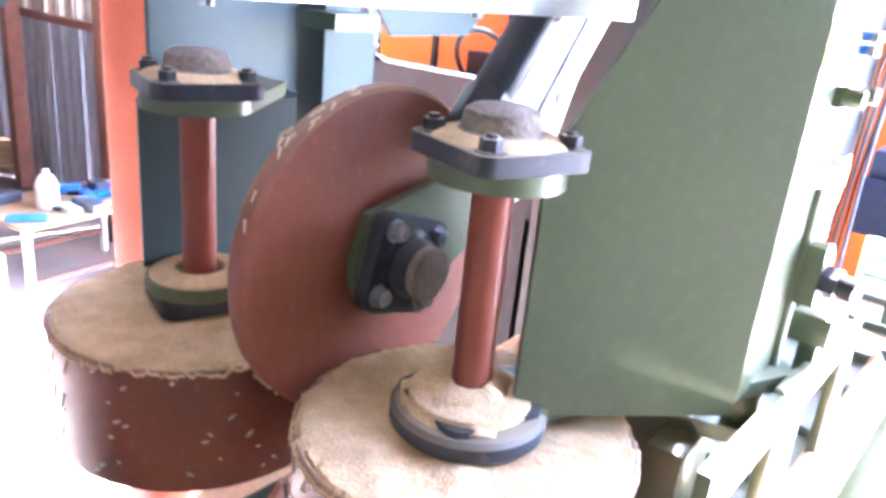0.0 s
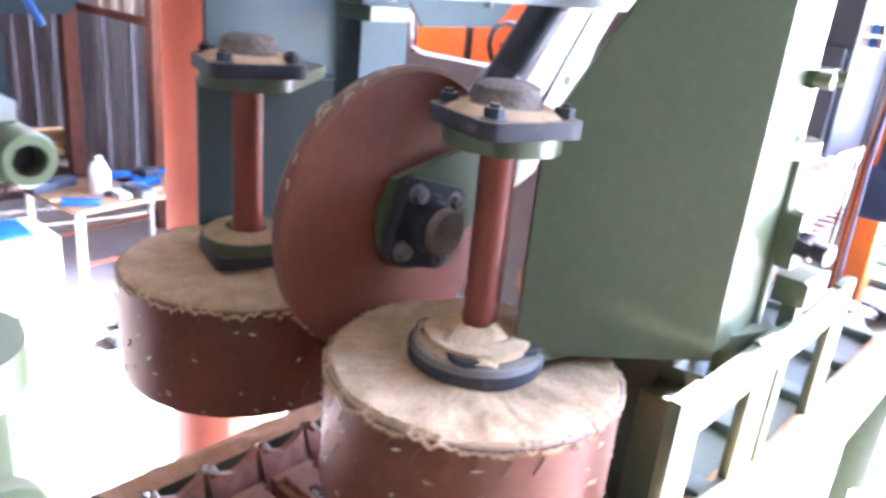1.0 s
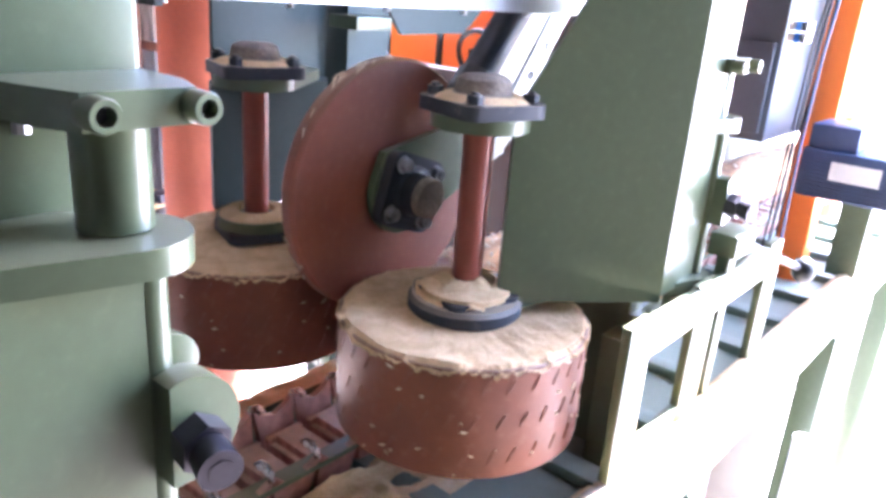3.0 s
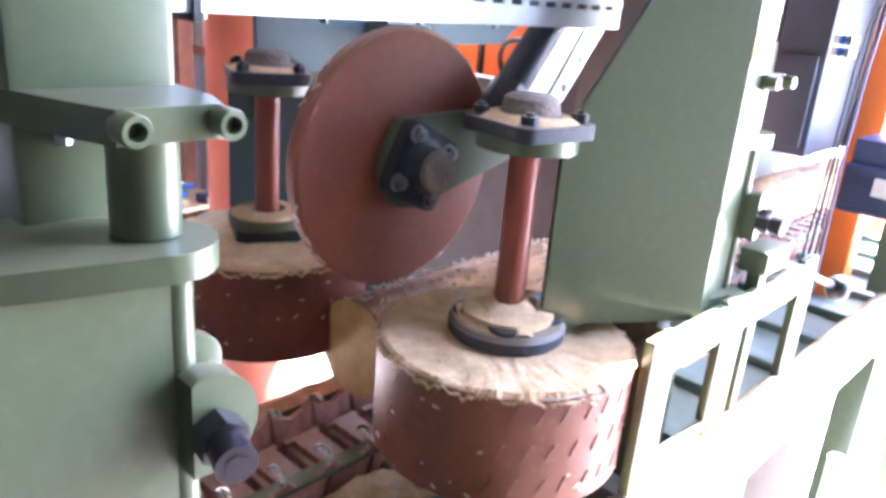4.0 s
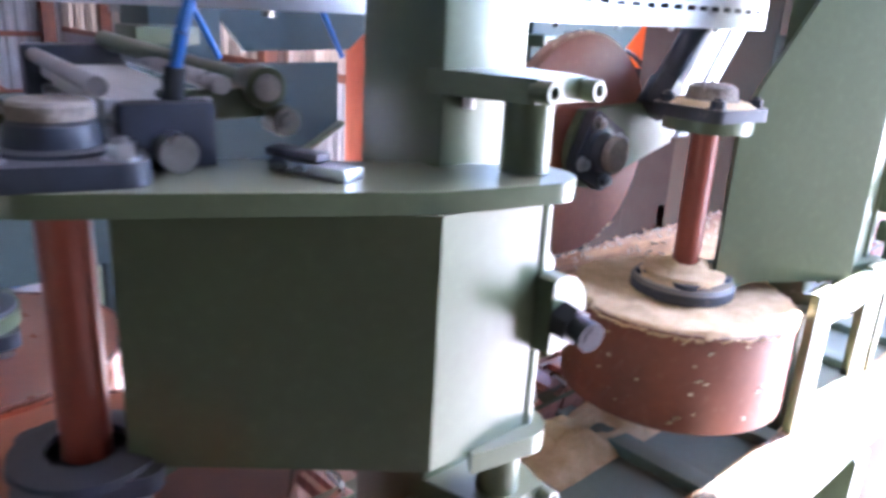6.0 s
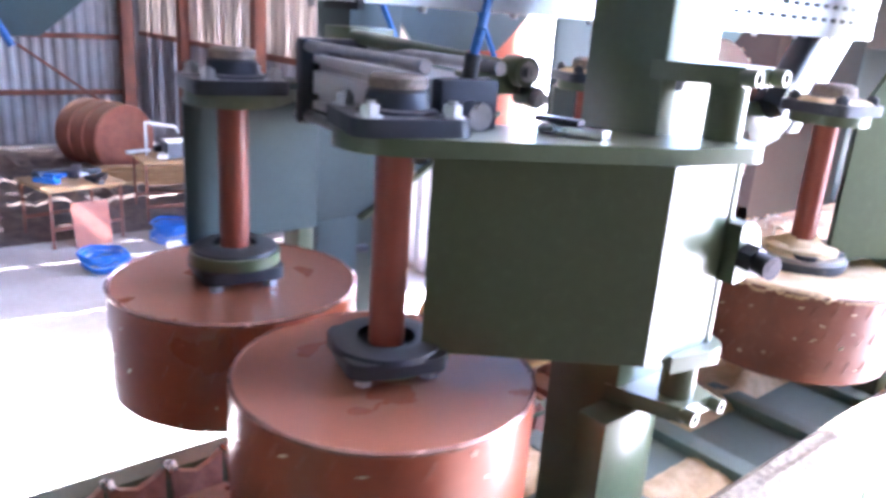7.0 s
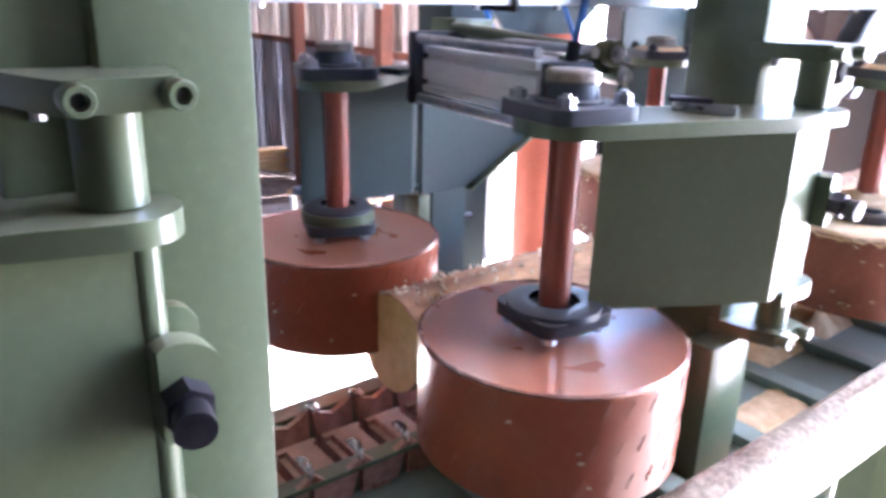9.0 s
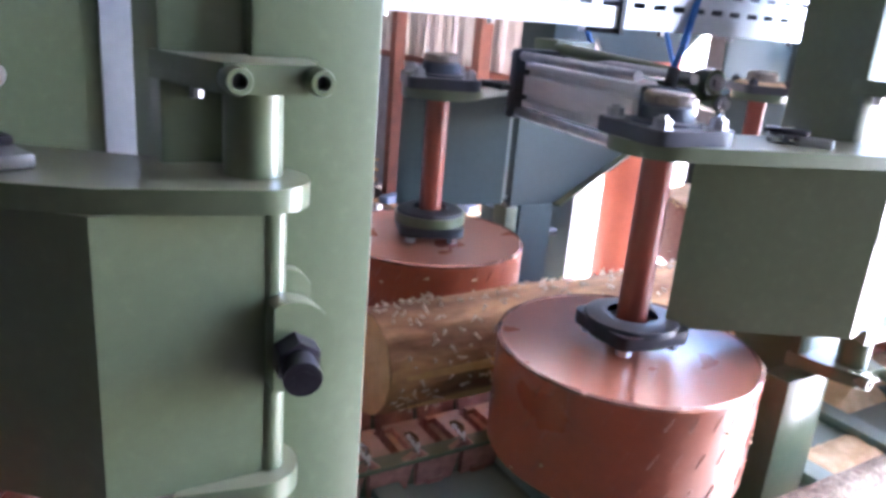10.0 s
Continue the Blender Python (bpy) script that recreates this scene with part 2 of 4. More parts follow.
# sheets of the gable wall stand apart by slits that let daylight in
gable = thing("wall_north", "corrugated zinc gable wall with daylight slits", "wall", kind="structure")
rng = random.Random(4)
x = WALLX
while x < -5.7:
    w = rng.choice((0.55, 0.75, 0.9))
    n = max(4, int(w / 0.05))
    for z0, z1 in ((FLOOR, 0.50), (0.505, 2.3), (2.31, ROOF)):
        bm = bmesh.new()
        cols = [(x + w * i / n, WALLY + (0.018 if (i // 2) % 2 else -0.018)) for i in range(n + 1)]
        vs = [(bm.verts.new((px, py, z0)), bm.verts.new((px, py, z1))) for px, py in cols]
        fs = [bm.faces.new((p, r, s, q)) for (p, q), (r, s) in zip(vs, vs[1:])]
        ext = bmesh.ops.extrude_face_region(bm, geom=fs)
        bmesh.ops.translate(bm, vec=(0, 0.012, 0), verts=[v for v in ext["geom"] if isinstance(v, bmesh.types.BMVert)])
        part("panel", bm, FIBRE if z0 > 0 else SHEET, gable, smooth=False)
    x += w + rng.choice((0.004, 0.006, 0.02))

corrugated("wall_south", (-14.5, -22), (9, -22), FLOOR, ROOF, "grey corrugated zinc shed wall")
# unseen wall, added close and dark to keep light off the foreground
bm = bmesh.new()
block(bm, (1.75, -22, FLOOR), (1.87, 1.3, ROOF))
solid("blocker_wall", bm, BOUNCE_STOP, "dark wall out of view, added to hold light off the near arms", "wall", kind="structure")
# assumed deck below the camera, out of view; it blocks bounce from the floor
bm = bmesh.new()
block(bm, (0.34, -22, -0.42), (1.745, 0.45, -0.36))
solid("walkway", bm, BOUNCE_STOP, "dark deck out of view, added to block light off the floor", "walkway", kind="structure")
# roof stays out of view; its edge is placed where the sun must stop
bm = bmesh.new()
block(bm, (-15, -22.5, ROOF), (2.6, 3.9, ROOF + 0.12))
solid("shade_roof", bm, SHEET, "zinc shed roof out of view, its edge set to shade the line", "roof", kind="structure")


def beam(name, a, b, w, d, mat, label, category="beam", kind="structure", group=""):
    bm = bmesh.new()
    a, b = Vector(a), Vector(b)
    m = Matrix.Translation(a) @ (b - a).to_track_quat("Z", "Y").to_matrix().to_4x4()
    block(bm, (-w / 2, -d / 2, 0), (w / 2, d / 2, (b - a).length), m)
    return solid(name, bm, mat, label, category, group, kind, bevel=0.004)


for y in (-16, -11, -6.5, -2.4, 2.95):
    beam("wall_post", (WALLX + 0.25, y, FLOOR), (WALLX + 0.25, y, ROOF), 0.22, 0.22, RUST, "rust-red steel wall post")
for z in (-0.55, 0.45, 1.35, 2.4, 3.6):
    beam("wall_girt", (WALLX + 0.12, -21.5, z), (WALLX + 0.12, 3.0, z), 0.09, 0.09, RUST, "rust-red steel wall girt")
    if z > 0:
        beam("wall_girt", (WALLX + 0.3, WALLY - 0.1, z + 0.1), (-5.2, WALLY - 0.1, z + 0.1), 0.08, 0.08, RUST, "rust-red steel wall girt")
for y0, y1 in ((-2.3, 2.8), (2.8, -2.3)):
    beam("wind_brace", (WALLX + 0.36, y0, -1.0), (WALLX + 0.36, y1, 2.9), 0.05, 0.05, RUST, "diagonal steel wind brace")
for px in (-11.6, -8.9, -6.75):
    beam("wall_post", (px, WALLY - 0.28, FLOOR), (px, WALLY - 0.28, ROOF), 0.16, 0.16, RUST, "rust-red steel wall post")

# pillar behind the line
bm = bmesh.new()
spin(bm, [(0.0, FLOOR), (0.20, FLOOR), (0.20, FLOOR + 0.02), (0.14, FLOOR + 0.02), (0.14, 4.9), (0.0, 4.9)], 40, (-1.80, 0.70))
solid("pillar", bm, PIPE, "round pillar painted dull orange-red", "pillar", kind="structure")

# ---- the log line: bed, rails, chain ----
CX = -0.41            # centre line of the chain
HINGE_Y, STEP = 0.64, -1.2
Y0, Y1 = -3.4, 3.2

bed = thing("conveyor_bed", "green steel conveyor bed with sawdust on it", "conveyor")
bm = bmesh.new()
for xa, xb, za, zb in ((-0.66, -0.60, 0.28, 0.375), (-0.60, -0.565, 0.28, 0.30)):
    block(bm, (xa, Y0, za), (xb, Y1, zb))
part("far_rail", bm, GREEN, bed, bevel=0.004)
bm = bmesh.new()
block(bm, (-0.335, Y0, 0.26), (-0.325, Y1, 0.425))
block(bm, (-0.335, Y0, 0.415), (-0.295, Y1, 0.425))
part("guide_angle", bm, GREEN, bed, bevel=0.002)
bm = bmesh.new()
block(bm, (-0.60, Y0, 0.285), (-0.335, Y1, 0.30))
part("chain_track", bm, PRIMER, bed)
bm = bmesh.new()
block(bm, (-0.325, Y0, 0.335), (0.14, Y1, 0.345))
part("cover_plate", bm, PRIMER, bed)
for y in np.arange(Y0 + 0.2, Y1, 0.3):
    bm = bmesh.new()
    block(bm, (-0.32, y, 0.345), (0.14, y + 0.06, 0.372))
    part("cross_bar", bm, PRIMER, bed, bevel=0.003)
bm = bmesh.new()
block(bm, (0.14, Y0, 0.30), (0.205, Y1, 0.475))
part("near_rail", bm, GREEN, bed, bevel=0.005)
for y in (-2.9, -1.75, -0.55, 0.65, 1.85, 3.0):
    for xx in (-0.63, 0.17):
        bm = bmesh.new()
        block(bm, (xx - 0.045, y - 0.045, FLOOR + 0.012), (xx + 0.045, y + 0.045, 0.30))
        block(bm, (xx - 0.10, y - 0.10, FLOOR), (xx + 0.10, y + 0.10, FLOOR + 0.012))
        part("leg", bm, GREEN, bed, bevel=0.004)


def heap(name, x0, x1, y0, y1, z, h, seed, label, nx=10, ny=60, mat=None):
    bm = bmesh.new()
    grid = []
    for j in range(ny + 1):
        row = []
        for i in range(nx + 1):
            u, v = i / nx, j / ny
            edge = min(1.0, 4 * min(u, 1 - u), 12 * min(v, 1 - v))
            k = noise.noise((u * 3 + seed, v * (y1 - y0) * 9, seed)) * 0.5 + noise.noise((u * 9 + seed, v * (y1 - y0) * 40, seed)) * 0.3
            row.append(bm.verts.new((x0 + (x1 - x0) * u, y0 + (y1 - y0) * v, z - 0.003 + max(-0.004, h * edge * (0.75 + k)))))
        grid.append(row)
    for a, b in zip(grid, grid[1:]):
        for i in range(nx):
            bm.faces.new((a[i], a[i + 1], b[i + 1], b[i]))
    return solid(name, bm, mat or SAWDUST, label, "debris" if mat is DEBRIS else "sawdust", kind="stuff")


# near stretch of the rail uses the crumbs coloured darker for shade
heap("sawdust_heap", 0.141, 0.204, -2.6, 0.30, 0.477, 0.020, 1, "coarse brown sawdust and bark along the rail, darkened for shade", 8, 160, SHADED_MULCH)
heap("sawdust_heap", 0.141, 0.204, 0.28, 3.1, 0.477, 0.018, 3, "coarse pale sawdust lying along the rail", 8, 120)
heap("sawdust_heap", -0.32, -0.12, -0.15, 1.6, 0.345, 0.06, 5, "heap of pale sawdust on the conveyor bed", 14, 90)
heap("sawdust_heap", 0.05, 0.14, -0.9, 0.9, 0.345, 0.035, 6, "drift of pale sawdust beside the rail", 8, 70)
heap("sawdust_heap", -0.31, -0.16, -1.0, -0.3, 0.345, 0.03, 9, "thin drift of sawdust on the bed plate", 8, 40)
heap("sawdust_heap", -0.07, 0.06, -0.42, -0.16, 0.345, 0.016, 27, "small pale clump of sawdust on the bed plate", 14, 30)
heap("sawdust_heap", -0.66, -0.60, -0.2, 1.6, 0.377, 0.02, 13, "sawdust lying along the far rail", 6, 80)
heap("debris_heap", -14.2, -8.3, -3.2, 3.2, FLOOR, 0.16, 17, "brown heap of bark and scrap along the shed wall", 60, 60, DEBRIS)

# chain: links with four curled dogs each
PITCH = 0.108
chain = thing("conveyor_chain", "rust-red conveyor chain with upright toothed dogs", "chain", at=(CX, 0, 0.372))
bm = bmesh.new()
block(bm, (-0.070, -0.044, -0.055), (0.070, 0.044, 0.010))
block(bm, (-0.050, -0.030, 0.010), (0.050, 0.030, 0.028))
for sx in (-1, 1):
    block(bm, (sx * 0.062 - 0.008, -0.045, -0.05), (sx * 0.062 + 0.008, 0.045, 0.02))
    prism_v = [(-0.040, -0.03), (0.040, -0.03), (0.052, 0.090), (0.032, 0.076), (0.0, 0.064), (-0.030, 0.074), (-0.052, 0.096)]
    lo = [bm.verts.new((sx * (0.082 + 0.22 * (z + 0.03)) - 0.007, y, z - 0.02)) for y, z in prism_v]
    hi = [bm.verts.new((sx * (0.082 + 0.22 * (z + 0.03)) + 0.007, y, z - 0.02)) for y, z in prism_v]
    bm.faces.new(lo[::-1])
    bm.faces.new(hi)
    for i in range(len(lo)):
        bm.faces.new((lo[i], lo[(i + 1) % 7], hi[(i + 1) % 7], hi[i]))
    block(bm, (sx * 0.08 - 0.02, -0.018, -0.03), (sx * 0.08 + 0.02, 0.018, -0.015))
rod(bm, (-0.09, 0.036, -0.02), (0.09, 0.036, -0.02), 0.013, seg=10)
LINK = mesh_of("link", bm, CHAIN, smooth=False)
bm = bmesh.new()
for sx in (-1, 1):
    for y in (-0.051, 0.050):
        tube(bm, [(sx * 0.108, y, 0.064), (sx * 0.106, y * 1.12, 0.078), (sx * 0.088, y * 1.2, 0.086), (sx * 0.066, y * 1.15, 0.084)], 0.0050, 6)
TOOTH = mesh_of("tooth_tip", bm, TIP)
for i in range(-33, 52):
    k = new("link", LINK)
    k.parent = chain
    k.matrix_basis = pose(0, i * PITCH, 0)
    k2 = tagged(new("tooth_tip", TOOTH), kind="stuff")
    k2.parent = k

# ---- swing arms with press drums ----
R_DRUM, Z_TOP, Z_BOT = 0.232, 0.742, 0.535


def drum(parent, at, dusty):
    d = new("press_drum")
    d.parent = parent
    d.location = at
    mat = RED_DUSTY if dusty else RED
    bm = bmesh.new()
    h = Z_TOP - Z_BOT
    spin(bm, [(0.0, 0.0), (0.05, 0.0), (R_DRUM - 0.008, 0.0), (R_DRUM, 0.006), (R_DRUM, h - 0.006), (R_DRUM - 0.006, h), (R_DRUM - 0.012, h - 0.002), (0.04, h - 0.002), (0.0, h - 0.002)], 96)
    shell = part("drum_shell", bm, mat, d, "dusty red drum shell" if dusty else "glossy red drum shell")
    bm = bmesh.new()
    r2 = random.Random(7)
    for row in range(3):
        for i in range(26):
            a = 2 * math.pi * (i + 0.3 * row) / 34 + r2.uniform(-0.02, 0.02)
            z = 0.035 + row * 0.065
            p = Vector((math.cos(a), math.sin(a), 0)) * (R_DRUM + 0.001)
            q = Vector((math.cos(a + 0.055), math.sin(a + 0.055), 0)) * (R_DRUM + 0.001)
            rod(bm, (p.x * 0.998, p.y * 0.998, z), (q.x * 0.998, q.y * 0.998, z + 0.026), 0.0018 if dusty else 0.0011, seg=5)
    tagged(part("weld_ribs", bm, mat, d, "short slanting weld ribs"), kind="stuff")
    bm = bmesh.new()
    for i in range(96):
        a0, a1 = 2 * math.pi * i / 96, 2 * math.pi * (i + 1) / 96
        rr = R_DRUM - 0.003
        rod(bm, (rr * math.cos(a0), rr * math.sin(a0), h - 0.002), (rr * math.cos(a1), rr * math.sin(a1), h - 0.002), (0.003 if dusty else 0.0036) + 0.0016 * r2.random(), seg=5)
    part("rim_weld", bm, mat if dusty else WORNRIM, d)
    bm = bmesh.new()
    for i in range(60 if dusty else 26):
        a, z = r2.uniform(0, 6.283), r2.uniform(0.01, h - 0.01)
        t = Vector((-math.sin(a), math.cos(a), 0))
        n = Vector((math.cos(a), math.sin(a), 0))
        c = n * (R_DRUM + 0.001) + Vector((0, 0, z))
        l, w = r2.uniform(0.002, 0.008), r2.uniform(0.001, 0.003)
        tl = r2.uniform(-0.8, 0.8)
        u = t * math.cos(tl) + Vector((0, 0, math.sin(tl)))
        v = n.cross(u)
        q = [bm.verts.new(c + u * l * sx + v * w * sy + n * hh) for hh in (0, 0.0025) for sx, sy in ((-1, 0), (0, -1), (1, 0.2), (0.1, 1))]
        for f in ((4, 5, 6, 7), (0, 1, 5, 4), (1, 2, 6, 5), (2, 3, 7, 6), (3, 0, 4, 7)):
            bm.faces.new([q[k] for k in f])
    tagged(part("stuck_chip", bm, STRAND, d, "pale wood chips stuck to the shell"), kind="stuff")
    if dusty:
        bm = bmesh.new()
        rings = []
        nr, na = 14, 300
        for j in range(nr + 1):
            ring = []
            for i in range(na):
                a = 2 * math.pi * i / na
                f = j / nr
                rad = 0.035 + (R_DRUM + 0.004 - 0.035) * f + (0.003 * noise.noise((math.cos(a) * 30, math.sin(a) * 30, 2)) if j == nr else 0)
                k = noise.noise((math.cos(a) * rad * 16, math.sin(a) * rad * 16, 0.3)) * 0.006 + noise.noise((math.cos(a) * rad * 70, math.sin(a) * rad * 70, 0.9)) * 0.003
                z = h + 0.006 + k + 0.02 * max(0, 0.35 - f)
                if j == nr:
                    z = h - 0.006 + 0.010 * noise.noise((math.cos(a) * 7, math.sin(a) * 7, 5)) + 0.012 * noise.noise((math.cos(a) * 34, math.sin(a) * 34, 8))
                ring.append(bm.verts.new((rad * math.cos(a), rad * math.sin(a), z)))
            rings.append(ring)
        for a, b in zip(rings, rings[1:]):
            for i in range(na):
                bm.faces.new((a[i], a[(i + 1) % na], b[(i + 1) % na], b[i]))
        part("sawdust_layer", bm, SAWDUST, d, "layer of pale sawdust on the drum")
    bm = bmesh.new()
    rod(bm, (0, 0, h - 0.004), (0, 0, 1.115 - Z_BOT), 0.027, seg=28)
    part("shaft", bm, SHAFT, d, "red-brown vertical shaft")
    return d


def bearing(parent, at, z, up, dusty, r=0.082, turn=0.5):
    """Four-bolt cast flange bearing."""
    f = new("flange_bearing")
    f.parent = parent
    f.location = (*at, z)
    mat = BLACK_DUSTY if dusty else BLACK
    bm = bmesh.new()
    pts = []
    corners = [(r * math.cos(turn + k * math.pi / 2), r * math.sin(turn + k * math.pi / 2)) for k in range(4)]
    for c in corners:
        pts += disc_points(c, 0.026, 12)
    prism(bm, hull(pts), 0.0 if up else -0.024, 0.024 if up else 0.0)
    part("flange", bm, mat, f, bevel=0.004)
    bm = bmesh.new()
    s = 1 if up else -1
    prof = [(0.03, 0.0), (0.060, 0.0), (0.056, s * 0.028), (0.046, s * 0.031), (0.043, s * 0.052), (0.038, s * 0.056), (0.0, s * 0.056)] if up else [(0.03, 0.0), (0.062, 0.0), (0.055, s * 0.026), (0.03, s * 0.026)]
    spin(bm, prof, 32)
    part("bearing_hub", bm, mat, f)
    if up and not dusty:
        bm = bmesh.new()
        spin(bm, [(0.041, 0.0565), (0.041, 0.070), (0.037, 0.074), (0.0, 0.074)], 32)
        part("hub_cap", bm, DIRT, f, "worn grey-brown hub cap")
        bm = bmesh.new()
        rod(bm, (0.055, -0.02, 0.010), (0.066, -0.024, 0.010), 0.008, seg=12)
        part("grease_plug", bm, GREENDOT, f, "bright green grease plug")
    for c in corners:
        bm = bmesh.new()
        bolt(bm, (c[0], c[1], s * 0.024), (0, 0, s), 0.0125, 0.014, 0.007 if up else 0.0)
        part("bolt", bm, mat if dusty else STEEL, f)
    if dusty and up:
        bm = bmesh.new()
        spin(bm, [(0.058, 0.030), (0.050, 0.036), (0.046, 0.058), (0.036, 0.064), (0.0, 0.066)], 20)
        part("sawdust_cap", bm, DIRT, f, "caked sawdust")
        bm = bmesh.new()
        spin(bm, [(0.082, 0.0245), (0.074, 0.030), (0.064, 0.034), (0.050, 0.034)], 24)
        for v in bm.verts:
            v.co.x *= 1 + 0.25 * noise.noise((v.co.x * 30, v.co.y * 30, 4))
        part("sawdust_ring", bm, SAWDUST, f, "caked sawdust")
    return f


SH = (-0.145, 0.20)       # shaft, hinge and box corner of the near arm, station space
HG = (0.088, 0.64)
KN = (0.120, 0.485)
FAR_SH, FAR_HG = (-0.665, 0.125), (-0.88, 0.60)


def rel(p, o):
    return (p[0] - o[0], p[1] - o[1])


def near_arm(y, tall, dusty, label):
    """Swing arm round its hinge; the space of the arm has the hinge at its origin."""
    arm = thing("swing_arm", label, "machine arm", "swing arms", at=(HG[0], HG[1] + y, 0))
    sh, kn = rel(SH, HG), rel((0.098, 0.478) if tall else KN, HG)
    ln = Vector((kn[0] - sh[0], kn[1] - sh[1])).normalized()
    le = (sh[0] + ln.x * 0.055 + 0.012, sh[1] + ln.y * 0.055 - 0.012)
    back = (sh[0] - 0.03 + ln.x * 0.09, sh[1] + 0.03 + ln.y * 0.09)
    plan = [le, kn, (kn[0], 0.010), (-0.01, 0.022), (-0.10, 0.0), back]
    bm = bmesh.new()
    if not tall:
        prism(bm, plan, 0.785, 1.088)
    else:
        prism(bm, plan, 0.785, 1.12)
    part("arm_box", bm, GREEN, arm, bevel=0.004)
    if tall:
        # high cheek plate with a raking front edge
        bm = bmesh.new()
        t = 0.012
        nrm = Vector((ln.y, -ln.x))
        prof = [(0.0, 0.775), (0.0, 1.12), (0.34, 1.62), (0.395, 1.62), (0.395, 0.775)]
        L = (Vector(kn) - Vector(le)).length
        sc = L / 0.395
        lo, hi = [], []
        for s, z in prof:
            p = Vector(le) + ln * s * sc
            lo.append(bm.verts.new((p.x + nrm.x * 0.002, p.y + nrm.y * 0.002, z)))
            hi.append(bm.verts.new((p.x + nrm.x * (t + 0.002), p.y + nrm.y * (t + 0.002), z)))
        bm.faces.new(lo)
        bm.faces.new(hi[::-1])
        for i in range(5):
            bm.faces.new((lo[i], hi[i], hi[(i + 1) % 5], lo[(i + 1) % 5]))
        part("cheek_plate", bm, GREEN, arm, "broad sage-green cheek plate", bevel=0.002)
        bm = bmesh.new()
        block(bm, (kn[0] + 0.002, kn[1] + 0.004, 0.775), (kn[0] + 0.014, kn[1] + 0.165, 1.62))
        part("end_plate", bm, GREEN, arm, bevel=0.002)
        for k in range(2):
            bm = bmesh.new()
            block(bm, (kn[0] + 0.014, kn[1] + 0.02, 1.250 + k * 0.030), (kn[0] + 0.0155, kn[1] + 0.060, 1.276 + k * 0.030))
            part("warning_sticker", bm, YELLOW, arm, "square yellow warning sticker")
    # plates top and bottom, rounded at shaft and hinge
    for z0, z1, name in ((0.762, 0.785, "bottom_plate"), (1.088, 1.112, "top_plate")):
        if tall and name == "top_plate":
            outline = hull(disc_points(sh, 0.086) + [(sh[0] + 0.03, sh[1] + 0.10)])
        else:
            outline = hull(disc_points(sh, 0.076 if z0 < 1 else 0.088) + ([(le[0] + ln.x * 0.04 - 0.022, le[1] + ln.y * 0.04 + 0.022)] if z0 < 1 else [(le[0] * 0.5 + kn[0] * 0.5 - 0.004, le[1] * 0.5 + kn[1] * 0.5 + 0.004), (kn[0] - 0.005, kn[1] + 0.004), (kn[0] + 0.004, -0.03), (-0.06, -0.02)] + disc_points((0.012, 0.0), 0.052)))
        if tall and name == "bottom_plate":
            outline = hull(disc_points(sh, 0.074) + [(kn[0] * 0.5 + le[0] * 0.5 - 0.03, kn[1] * 0.5 + le[1] * 0.5 + 0.02), (-0.06, -0.05)])
        bm = bmesh.new()
        prism(bm, outline, z0, z1)
        part(name, bm, GREEN, arm, bevel=0.004)
        if z0 < 1 or tall:
            bm = bmesh.new()
            prism(bm, hull(disc_points((0.012, 0), 0.046) + [(kn[0] + 0.008, kn[1] + 0.06), (-0.05, -0.03)]), z0 - 0.002, z1 + 0.002)
            part("hinge_flange", bm, GREEN, arm, bevel=0.004)
        else:
            for k in range(3):
                bm = bmesh.new()
                rod(bm, (kn[0] + 0.004, -0.075 + 0.020 * k, z0 + 0.003), (kn[0] + 0.0065, -0.075 + 0.020 * k, z0 + 0.003), 0.004, seg=8)
                part("weld_spatter", bm, GREEN, arm)
    bearing(arm, sh, 1.112, True, dusty)
    # lower bearing below the bottom plate, with its ring above
    ring = bearing(arm, sh, 0.790, False, False, r=0.072)
    bm = bmesh.new()
    spin(bm, [(0.044, 0.785), (0.044, 0.800), (0.060, 0.802), (0.082, 0.796), (0.084, 0.785)], 36, sh)
    part("bearing_ring", bm, SAWDUST if dusty else BLACK, arm, "caked sawdust ring" if dusty else "black bearing ring")
    if dusty:
        bm = bmesh.new()
        spin(bm, [(0.03, 0.748), (0.100, 0.748), (0.106, 0.754), (0.106, 0.772), (0.100, 0.780), (0.03, 0.784)], 48, sh)
        part("seal_ring", bm, BLACK_DUSTY, arm, "broad black seal ring", bevel=0.0)
        bm = bmesh.new()
        spin(bm, [(0.030, 0.815), (0.042, 0.812), (0.056, 0.803), (0.070, 0.794), (0.084, 0.786), (0.094, 0.780)], 40, sh)
        for v in bm.verts:
            v.co.z += 0.022 * noise.noise((v.co.x * 24, v.co.y * 24, 1.7)) + 0.006 * noise.noise((v.co.x * 80, v.co.y * 80, 3.1))
        part("sawdust_mound", bm, SAWDUST, arm, "mound of sawdust round the shaft")
    # locking lug with its big nut on the outer face
    bm = bmesh.new()
    pts = [q for q in disc_points((0.020, 0.946), 0.049, 36) if q[0] >= 0.006] + [(0.004, 0.990), (0.004, 0.897)]
    ear = [bm.verts.new((0.031, yy, zz)) for yy, zz in hull(pts)]
    ear2 = [bm.verts.new((0.060, yy, zz)) for yy, zz in hull(pts)]
    bm.faces.new(ear)
    bm.faces.new(ear2[::-1])
    for i in range(len(ear)):
        bm.faces.new((ear[i], ear2[i], ear2[(i + 1) % len(ear)], ear[(i + 1) % len(ear)]))
    lug = part("lug", bm, GREEN, arm, bevel=0.003)
    bm = bmesh.new()
    rod(bm, (-0.004, 0.032, 0.985), (0.014, 0.032, 0.985), 0.028, seg=24)
    part("rear_ear", bm, GREEN, arm, bevel=0.003)
    bm = bmesh.new()
